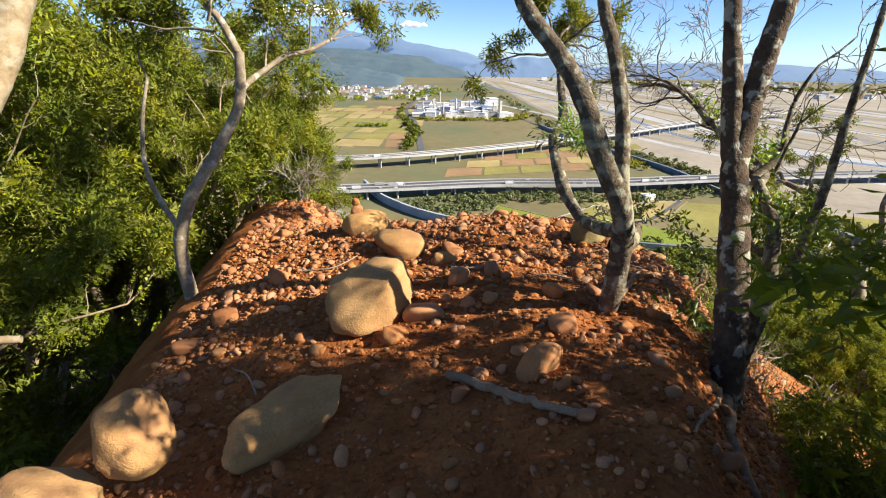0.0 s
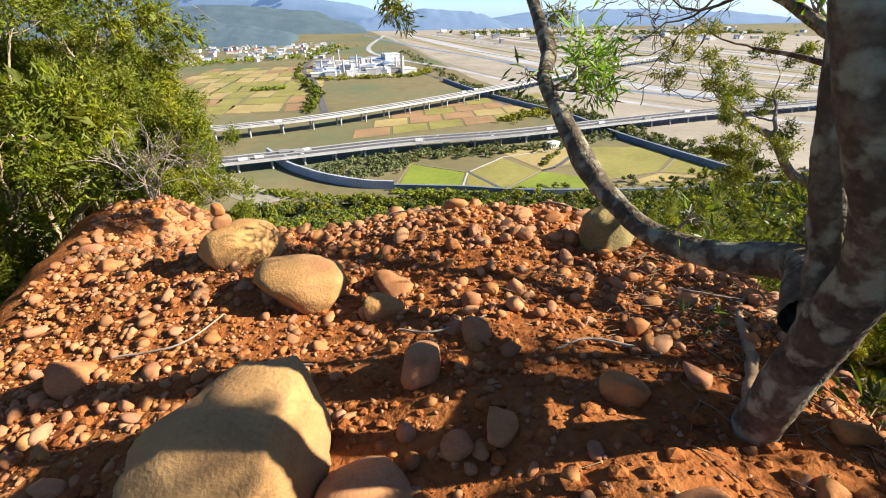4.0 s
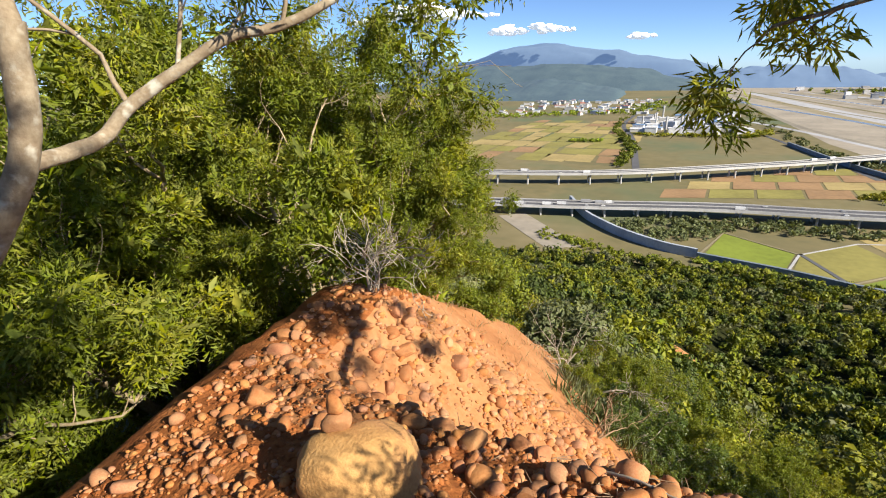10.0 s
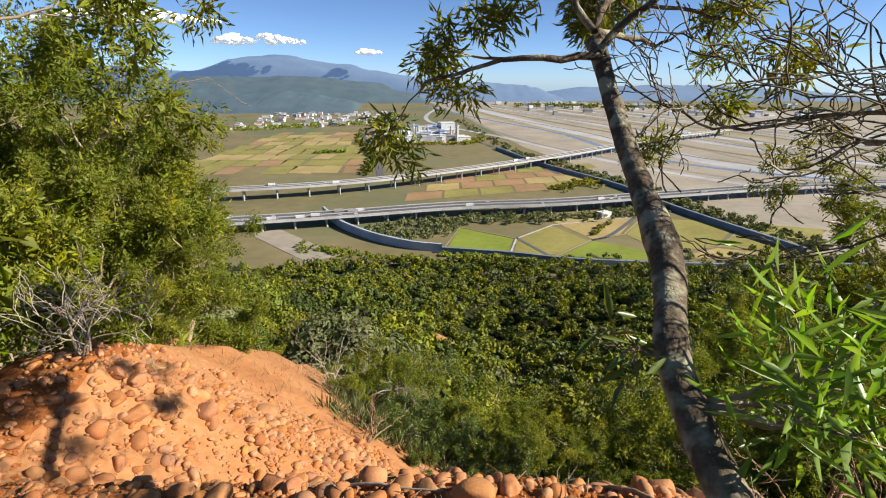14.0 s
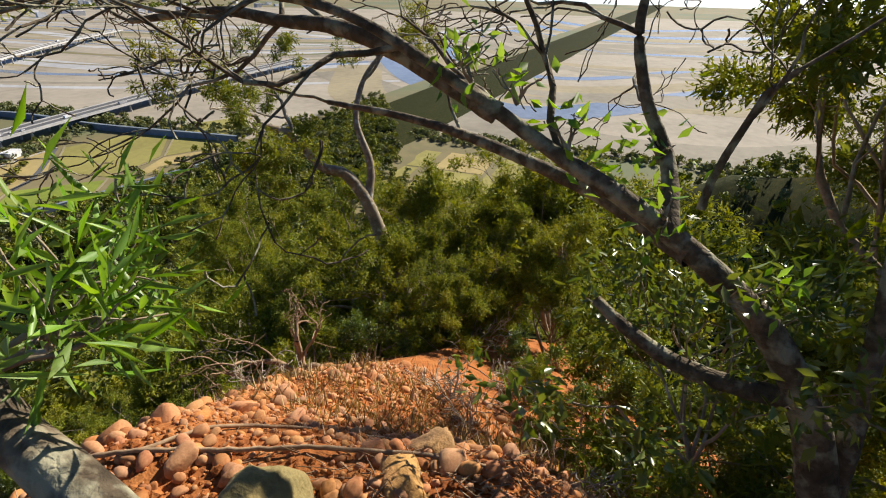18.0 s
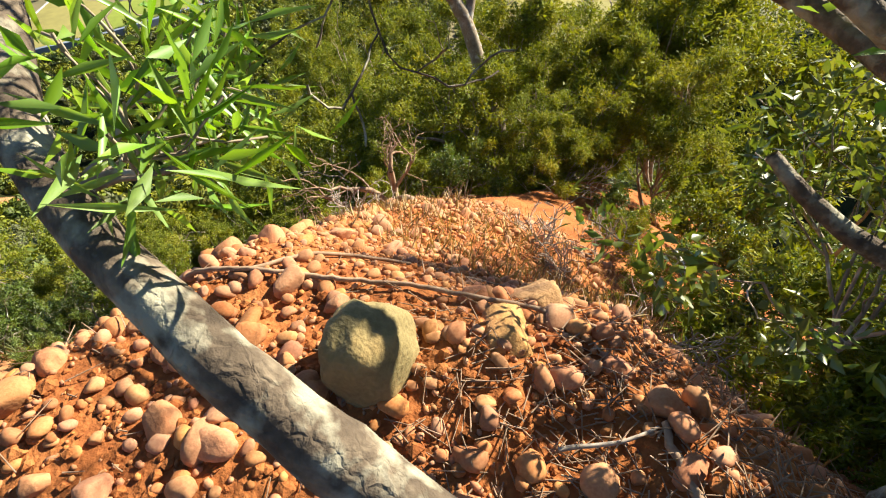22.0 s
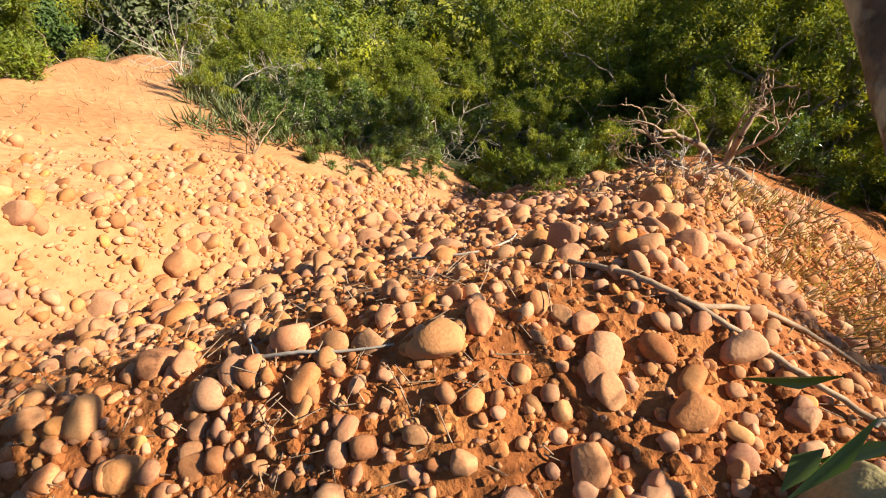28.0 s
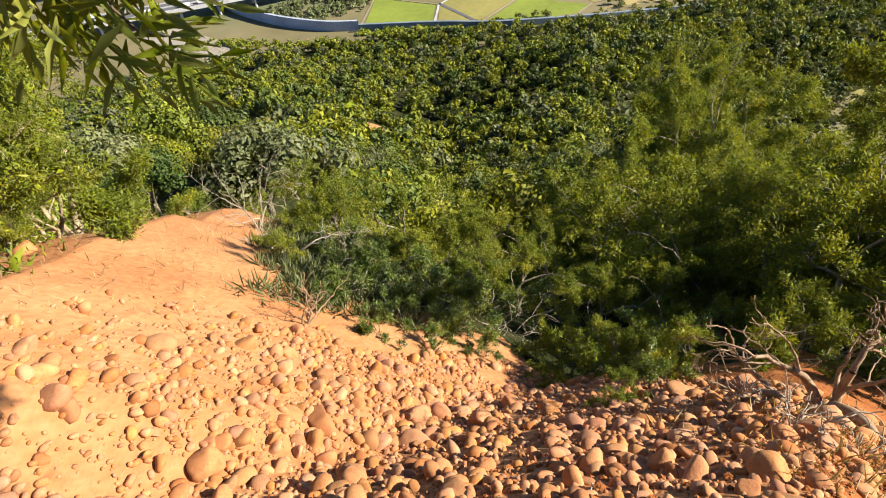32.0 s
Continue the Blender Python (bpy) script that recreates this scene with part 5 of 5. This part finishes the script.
def viaduct(name, line, width, deck, label, step, spread=0.0):
    t = thing(name, label, "viaduct", "", (line[0][0], line[0][1], ZP))
    off = np.array([line[0][0], line[0][1], ZP])
    pts = spline(np.c_[np.array(line), np.zeros(len(line))], 12)[:, :2] - off[:2]
    a = Acc()
    ribbon(a, pts, width, deck - ZP - 2.2, deck - ZP)
    part("deck", a, CONCRETE, t, "", False)
    a = Acc()
    ribbon(a, pts, width - 1.6, deck - ZP + 0.02, deck - ZP + 0.08)
    part("roadway", a, ASPHALT, t, "", False)
    d = np.gradient(pts, axis=0)
    d /= np.linalg.norm(d, axis=1)[:, None]
    nrm = np.stack([-d[:, 1], d[:, 0]], 1)
    for off2 in (-width / 2 + 0.4, 0.0, width / 2 - 0.4):
        a = Acc()
        ribbon(a, pts + nrm * off2, 0.5, deck - ZP + 0.09, deck - ZP + 1.1)
        part("parapet", a, CONCRETE, t, "", False)
    seg = np.r_[0, np.cumsum(np.linalg.norm(np.diff(pts, axis=0), axis=1))]
    for s in np.arange(step / 2, min(seg[-1], step * 40), step):
        x, y = np.interp(s, seg, pts[:, 0]), np.interp(s, seg, pts[:, 1])
        for side in (-1, 1):
            k = int(np.searchsorted(seg, s)) - 1
            a = Acc()
            tube(a, [(x + nrm[k, 0] * side * width * 0.27, y + nrm[k, 1] * side * width * 0.27, h) for h in (-1.0, deck - ZP - 2.2)], (1.3, 1.3), 10)
            pier = part("pier", a, CONCRETE, t)
            if side == 1:
                a = Acc()
                box(a, x, y, deck - ZP - 4.0, 2.6, width * 0.8, 1.79, math.atan2(d[k, 1], d[k, 0]))
                part("pier_cap", a, CONCRETE, pier, "", False)
    return pts + off[:2]


V1 = viaduct("motorway_viaduct", ((-420, 520), (-187, 564), (-63, 588), (76, 620), (221, 632), (389, 668), (577, 705), (900, 745)), 30, -150, "wide grey motorway viaduct with busy traffic", 36)
V2 = viaduct("upper_viaduct", ((-420, 705), (-261, 719), (-86, 762), (80, 850), (335, 1028), (768, 1383), (1089, 1592)), 24, -146, "pale long viaduct crossing fields and river", 45)
# fields
FIELDS = (((73, 559), (126, 513), (110, 465), (51, 486), GREEN), ((130, 512), (183, 560), (205, 500), (150, 452), (116, 466), OLIVE), ((187, 590), (300, 591), (250, 520), (212, 505), STRAW),
          ((155, 449), (210, 498), (262, 455), (221, 421), (180, 432), GREEN), ((256, 518), (305, 585), (420, 560), (330, 470), (268, 458), OLIVE), ((226, 420), (330, 465), (395, 430), (318, 400), STRAW),
          ((335, 468), (425, 555), (500, 520), (400, 434), OLIVE))
for *pts, mat in FIELDS:
    flat("field", pts, ZP + 0.25, mat, "farm field on the river plain", "field")
for r in range(9):
    for c in range(9):
        x0, y0 = -430 + c * 46 + r * 6, 940 + r * 88
        if x0 > -75 + r * 4 or RNG.uniform() < 0.12:
            continue
        j = RNG.uniform(-7, 7, 8)
        flat("field", ((x0 + j[0], y0 + j[1]), (x0 + 43 + j[2], y0 + j[3]), (x0 + 47 + j[4], y0 + 82 + j[5]), (x0 + 3 + j[6], y0 + 82 + j[7])), ZP + 0.3,
             (OLIVE, STRAW, OLIVE, BROWN)[RNG.integers(0, 4)], "farm field on the river plain", "field")
for r in range(4):
    for c in range(5):
        x0, y0 = 10 + c * 58 + r * 34, 700 + r * 62 + c * 16
        if y0 > 800 + 0.75 * x0:
            continue
        flat("field", ((x0, y0), (x0 + 54, y0 + 16), (x0 + 60, y0 + 72), (x0 + 6, y0 + 56)), ZP + 0.3, (BROWN, STRAW, BROWN, OLIVE)[RNG.integers(0, 4)], "farm field on the river plain", "field")
# river
flat("riverbed", ((420, 430), (520, 380), (560, 120), (760, -420), (3200, -420), (3000, 1600), (2200, 3800), (700, 4600), (260, 4300), (330, 2400), (330, 1300), (400, 760)), ZP + 0.2, GRAVEL, "broad grey gravel bed of a braided river", "riverbed")
for k in range(9):
    a = Acc()
    x0 = 480 + k * 130
    ribbon(a, spline([(x0 + 700, 520 + 30 * k, 0), (x0 + 120 + RNG.uniform(-60, 60), 1000, 0), (x0 + RNG.uniform(-60, 60), 1700, 0), (x0 - 120, 2500, 0), (x0 - 300 + k * 20, 3700, 0)], 10)[:, :2], RNG.uniform(8, 26), ZP + 0.3, ZP + 0.35)
    tagged(part("river_channel", a, WATER if k % 3 == 0 else PLAIN, None, "shallow channel in the gravel riverbed", False), "", "water", "", "structure")
a = Acc()
ribbon(a, spline([(-150, 560, 0), (-85, 480, 0), (-40, 432, 0), (20, 402, 0), (140, 380, 0), (330, 372, 0)], 8)[:, :2], 34, ZP + 0.2, ZP + 0.4)
tagged(part("stony_stream_bed", a, GRAVEL, None, "stony stream bed under the motorway", False), "", "riverbed", "", "structure")
a = Acc()
ribbon(a, spline([(-95, 640, 0), (-69, 578, 0), (-46, 543, 0), (-19, 512, 0), (16, 485, 0), (44, 474, 0)], 8)[:, :2], 3, ZP - 1, ZP + 9)
tagged(part("flood_wall", a, WALL_BLUE, None, "curved pale blue concrete flood wall", False), "", "wall", "", "structure")
a = Acc()
ribbon(a, spline([(44, 470, 0), (110, 450, 0), (176, 425, 0), (318, 400, 0), (480, 392, 0)], 8)[:, :2], 3, ZP - 1, ZP + 7)
tagged(part("embankment_wall", a, WALL_DARK, None, "long low concrete river embankment", False), "", "wall", "", "structure")
a = Acc()
ribbon(a, spline([(250, 1260, 0), (290, 1013, 0), (357, 772, 0), (370, 620, 0), (406, 440, 0)], 8)[:, :2], 4, ZP - 1, ZP + 7)
tagged(part("embankment_wall", a, WALL_DARK, None, "long blue-grey river embankment", False), "", "wall", "", "structure")
for line, wd in (((( -27, 860), (-60, 1300), (-102, 1596), (-90, 2000), (-30, 3000)), 12), (((-60, 441), (-15, 418), (51, 392), (140, 376), (330, 360)), 9), (((210, 500), (240, 520), (300, 590)), 5), (((130, 515), (150, 450)), 4),
                 (((140, 2051), (268, 1174), (300, 900)), 10)):
    a = Acc()
    ribbon(a, spline(np.c_[np.array(line, float), np.zeros(len(line))], 8)[:, :2], wd, ZP + 0.35, ZP + 0.5)
    tagged(part("road", a, ASPHALT, None, "narrow asphalt road across the plain", False), "", "road", "", "structure")


def building(name, x, y, sx, sy, h, wall, roof, label, turn=0.0, category="building", group="buildings on the plain"):
    t = thing(name, label, category, group, (x, y, ZP))
    a = Acc()
    box(a, 0, 0, -0.5, sx, sy, h + 0.5, turn)
    part("shell", a, wall, t, "", False)
    a = Acc()
    box(a, 0, 0, h + 0.01, sx * 1.04, sy * 1.04, max(0.6, h * 0.1), turn)
    part("roof", a, roof, t, "", False)
    return t


for k in range(70):
    x, y = RNG.uniform(-60, 190), RNG.uniform(1390, 1800)
    building("factory_hall", x, y, RNG.uniform(12, 45), RNG.uniform(12, 40), RNG.uniform(6, 20), (WHITE, CONCRETE, WHITE)[k % 3], (WHITE, ROOF_GREY, ROOF_BLUE, WHITE)[k % 4], "pale hall of a chemical plant", RNG.uniform(-0.2, 0.2), "factory", "plant buildings")
for k in range(16):
    x, y = RNG.uniform(-50, 180), RNG.uniform(1400, 1750)
    t = thing("plant_tower", "tall slim tower of a chemical plant", "tower", "plant towers", (x, y, ZP))
    a = Acc()
    h = RNG.uniform(24, 48)
    tube(a, [(0, 0, -0.5), (0, 0, h)], (3.0, 2.2), 10)
    part("shaft", a, CONCRETE, t)
    a = Acc()
    tube(a, [(0, 0, h * 0.9), (0, 0, h * 0.94)], (3.4, 3.4), 10)
    part("gallery", a, WHITE, t)
building("plant_block", 165, 1690, 46, 40, 32, WHITE, WHITE, "large white block of the plant", 0.1, "factory", "plant buildings")
for k in range(130):
    x = RNG.uniform(-620, -20)
    y = 1800 + RNG.uniform(0, 900) + 0.3 * (x + 620)
    building("town_house", x, y, RNG.uniform(9, 30), RNG.uniform(9, 24), RNG.uniform(5, 13), (WHITE, CONCRETE)[k % 2], (WHITE, ROOF_GREY, ROOF_BLUE, ROOF_RED, ROOF_GREY)[k % 5], "small pale town building on the plain", RNG.uniform(-0.3, 0.3))
for k in range(90):
    x = RNG.uniform(700, 3000)
    y = RNG.uniform(2400, 4200)
    building("town_house", x, y, RNG.uniform(15, 50), RNG.uniform(12, 40), RNG.uniform(6, 22), (WHITE, CONCRETE)[k % 2], (WHITE, ROOF_GREY, WHITE)[k % 3], "distant pale town building beyond the river", RNG.uniform(-0.3, 0.3))
building("farm_house", 262, 597, 16, 10, 6, WHITE, WHITE, "white farm shed between fields", 0.4)



def belt(name, label, line, width, n, lo, hi, mat):
    """A strip of trees or scrub along a line on the plain."""
    pts = spline(np.c_[np.array(line, float), np.zeros(len(line))], 10)[:, :2]
    acc = Acc()
    for _ in range(n):
        k = RNG.uniform(0, len(pts) - 1.001)
        p = pts[int(k)] + (pts[int(k) + 1] - pts[int(k)]) * (k % 1) + RNG.normal(0, width * 0.4, 2)
        s = RNG.uniform(lo, hi)
        crown_shape(acc, (p[0], p[1], ZP + s * 0.6), s, s * 0.75, 40, s * 0.5, 4)
    return tagged(part(name, acc, mat, None, label), "", "trees", "", "stuff")


belt("roadside_trees", "dark trees below the motorway", ((-20, 560), (60, 585), (150, 590), (260, 600), (380, 640)), 26, 260, 3, 6, LEAF_GREY)
belt("roadside_trees", "scrub beside the flood wall", ((-30, 560), (10, 530), (40, 545), (65, 575)), 22, 120, 2, 5, LEAF_GREY)
belt("riverside_scrub", "bright green scrub along the stream", ((-100, 500), (-40, 470), (30, 440), (110, 420), (220, 400), (420, 385)), 14, 420, 1.5, 3.4, LEAF_WOOD)
belt("riverside_scrub", "dark scrub below the embankment", ((44, 462), (110, 442), (176, 416), (318, 392), (480, 384)), 8, 260, 2, 4, LEAF_WOOD)
belt("field_trees", "small grove among the fields", ((215, 515), (235, 540), (255, 562)), 6, 26, 2, 4, LEAF_WOOD)
belt("field_trees", "grove around farm sheds", ((250, 760), (300, 800), (350, 830)), 26, 90, 3, 6, LEAF_WOOD)
belt("field_trees", "row of trees in the western fields", ((-190, 1210), (-120, 1225)), 7, 40, 4, 7, LEAF_WOOD)
belt("field_trees", "trees round the plant", ((-60, 1360), (60, 1370), (190, 1380), (260, 1500)), 24, 130, 4, 8, LEAF_WOOD)
belt("field_trees", "trees by the town road", ((-60, 900), (-50, 1100), (-80, 1300), (-120, 1600), (-60, 2400)), 16, 160, 4, 8, LEAF_WOOD)
belt("riverside_scrub", "scrub along the far embankment", ((440, 450), (400, 640), (385, 790), (320, 1030), (280, 1300), (260, 2200)), 26, 420, 3, 8, LEAF_GREY)
belt("field_trees", "trees scattered through the town", ((-600, 1800), (-350, 1950), (-100, 2150), (-30, 2600)), 110, 260, 5, 10, LEAF_WOOD)
belt("field_trees", "trees beyond the river", ((900, 3600), (1600, 3300), (2600, 2900)), 260, 300, 8, 18, LEAF_WOOD)
for k in range(17):
    a = Acc()
    x0 = 430 + k * 80 + RNG.uniform(-20, 20)
    ribbon(a, spline([(x0 * 1.0 + 420 + 8 * k, 470 + 14 * k, 0), (x0 + 60 + RNG.uniform(-110, 110), 900, 0), (x0 - 20 + RNG.uniform(-170, 170), 1500, 0), (x0 * 0.8 + RNG.uniform(-200, 200), 2300, 0), (x0 * 0.6 + 60, 3600, 0)], 10)[:, :2],
           RNG.uniform(12, 75), ZP + 0.22 + 0.004 * k, ZP + 0.24 + 0.004 * k)
    tagged(part("gravel_bar", a, (BAR_PALE, BAR_DARK, BAR_TAN)[k % 3], None, "long gravel bar in the riverbed", False), "", "riverbed", "", "structure")

for k in range(24):
    a = Acc()
    x0 = 620 + k * 75 + RNG.uniform(-25, 25)
    ribbon(a, spline([(x0 + 300, -400, 0), (x0 + 120 + RNG.uniform(-120, 120), -100, 0), (x0 + RNG.uniform(-140, 140), 180, 0), (x0 + 60 + RNG.uniform(-120, 120), 420, 0), (x0 + 260, 640, 0)], 10)[:, :2],
           RNG.uniform(20, 110), ZP + 0.34 + 0.004 * k, ZP + 0.36 + 0.004 * k)
    tagged(part("gravel_bar", a, (BAR_DARK, BAR_TAN, BAR_DARK, WATER)[k % 4], None, "long gravel bar in the riverbed", False), "", "riverbed", "", "structure")
for r in range(6):
    for c in range(4):
        x0, y0 = 330 + c * 56 - r * 6, 40 + r * 58
        if x0 + 50 > 540 - 0.1 * y0:
            continue
        flat("field", ((x0, y0), (x0 + 52, y0 + 6), (x0 + 50, y0 + 54), (x0 - 4, y0 + 50)), ZP + 0.3, (OLIVE, OLIVE, STRAW, OLIVE)[(r + 2 * c) % 4], "farm field on the river plain", "field")
belt("riverside_scrub", "scrub along the eastern river bank", ((560, -200), (545, 60), (520, 250), (500, 370)), 22, 320, 3, 7, LEAF_GREY)

# field paths and hedges
for line, wd, mat in ((((48, 488), (73, 561), (128, 514)), 2.2, BAR_TAN), (((112, 464), (129, 512), (185, 563), (302, 592)), 2.2, CONCRETE), (((152, 450), (208, 500), (254, 519), (308, 588)), 2, BAR_TAN), (((222, 420), (266, 457), (334, 468), (430, 558)), 2, BAR_TAN)):
    a = Acc()
    ribbon(a, np.array(line, float), wd, ZP + 0.36, ZP + 0.5)
    tagged(part("field_path", a, mat, None, "pale concrete path between fields", False), "", "path", "", "structure")

# vehicles on the viaducts


def vehicle(x, y, z, turn, long):
    name = "truck" if long else "car"
    t = thing(name, "white truck on the viaduct" if long else "small car on the viaduct", name, "traffic", (x, y, z))
    t.rotation_euler = (0, 0, turn)
    a = Acc()
    box(a, 0, 0, 0.4, 10 if long else 4.4, 2.4 if long else 1.8, 3.0 if long else 0.8)
    part("body", a, WHITE if RNG.uniform() < 0.7 else ROOF_GREY, t, "", False)
    a = Acc()
    box(a, 6.2 if long else -0.2, 0, 0.4 if long else 1.21, 2.0 if long else 2.4, 2.3 if long else 1.6, 2.4 if long else 0.6)
    part("cab", a, ROOF_GREY, t, "", False)


for pts, z, n in ((V1, -149.9, 34), (V2, -145.9, 14)):
    d = np.diff(pts, axis=0)
    for _ in range(n):
        k = RNG.integers(8, len(d) - 6)
        p = pts[k] + d[k] * RNG.uniform()
        u = d[k] / np.linalg.norm(d[k])
        off = RNG.choice([-9, -5.5, 5.5, 9])
        vehicle(p[0] - u[1] * off, p[1] + u[0] * off, z, math.atan2(u[1], u[0]), RNG.uniform() < 0.35)

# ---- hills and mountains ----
# dark woods tinted blue, with blue emission painting in the haze before them
HILL = surf("hazed_wooded_hill", ((0.025, 0.042, 0.042), (0.04, 0.062, 0.058), (0.06, 0.085, 0.075)), 0.01, 0.08, 0.95, 0, emit=((0.30, 0.45, 0.75), 0.08))
# blue base and faint blue glow put distance haze into the mountain colour
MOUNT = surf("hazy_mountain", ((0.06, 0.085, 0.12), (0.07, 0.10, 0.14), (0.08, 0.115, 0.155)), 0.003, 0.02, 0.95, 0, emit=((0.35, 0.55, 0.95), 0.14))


def hill(name, x0, x1, y, depth, height, mat, label, seed, rough=0.35):
    n, k = 90, 14
    u = np.linspace(0, 1, n)
    v = np.linspace(0, 1, k)
    U, V = np.meshgrid(u, v)
    crest = height * np.sin(np.pi * U) ** 0.55 * (0.72 + rough * (fbm(U * 6 + seed, V * 0 + seed, 4, seed) + 0.35))
    x = x0 + (x1 - x0) * U
    yy = y + depth * V + 30 * fbm(U * 9, V * 3, 3, seed)
    z = ZP + crest * np.sin(np.pi * np.clip(V * 0.5, 0, 1)) ** 0.8 - 2
    z = z + 0.10 * height * fbm(U * 22, V * 7, 3, seed + 3) * V
    a = Acc()
    i, j = np.meshgrid(np.arange(k - 1), np.arange(n - 1), indexing="ij")
    a.add(np.stack([x, yy, z], -1).reshape(-1, 3), np.stack([i * n + j, i * n + j + 1, (i + 1) * n + j + 1, (i + 1) * n + j], -1).reshape(-1, 4))
    return tagged(part(name, a, mat, None, label), "", "hill", "", "structure")


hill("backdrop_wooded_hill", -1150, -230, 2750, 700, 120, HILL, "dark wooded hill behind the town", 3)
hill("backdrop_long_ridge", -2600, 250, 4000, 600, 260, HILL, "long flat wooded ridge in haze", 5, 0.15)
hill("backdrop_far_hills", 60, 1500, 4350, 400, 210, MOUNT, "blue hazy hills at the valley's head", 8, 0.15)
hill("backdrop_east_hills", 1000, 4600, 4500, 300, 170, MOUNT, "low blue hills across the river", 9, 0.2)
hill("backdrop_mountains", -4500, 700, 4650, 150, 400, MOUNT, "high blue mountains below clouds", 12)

# ---- clouds ----
# weak emission brightens the cloud, standing in for light scattered inside it
CLOUD = surf("white_cloud_glow", ((0.85, 0.85, 0.86), (0.9, 0.9, 0.9), (0.95, 0.95, 0.95)), 0.002, 0.01, 1.0, 0, emit=((0.85, 0.9, 1.0), 0.16))
for x0, x1, z0, n, lab in ((-2950, -1450, 455, 190, "long white cumulus cloud above the mountains"), (-1500, -760, 300, 80, "lower white cloud trailing above the mountains"), (-330, -120, 225, 22, "small far white cloud")):
    acc = Acc()
    for k in range(n):
        u = RNG.uniform()
        hump = math.sin(math.pi * min(max(u, 0.03), 0.97)) * (0.6 + 0.8 * float(value_noise(u * 5, z0)))
        r = RNG.uniform(14, 46) * (0.4 + hump)
        v, f = stone_shape(2, 900 + k, 0.4)
        acc.add(v * np.array([r * 1.5, r, r * 0.8]) + np.array([x0 + (x1 - x0) * u, 4600 + RNG.uniform(-60, 60), z0 + max(hump, 0) * RNG.uniform(0, 130) * min(1.0, n / 70)]), f)
    tagged(part("backdrop_cloud", acc, CLOUD, None, lab), "", "cloud", "", "structure")
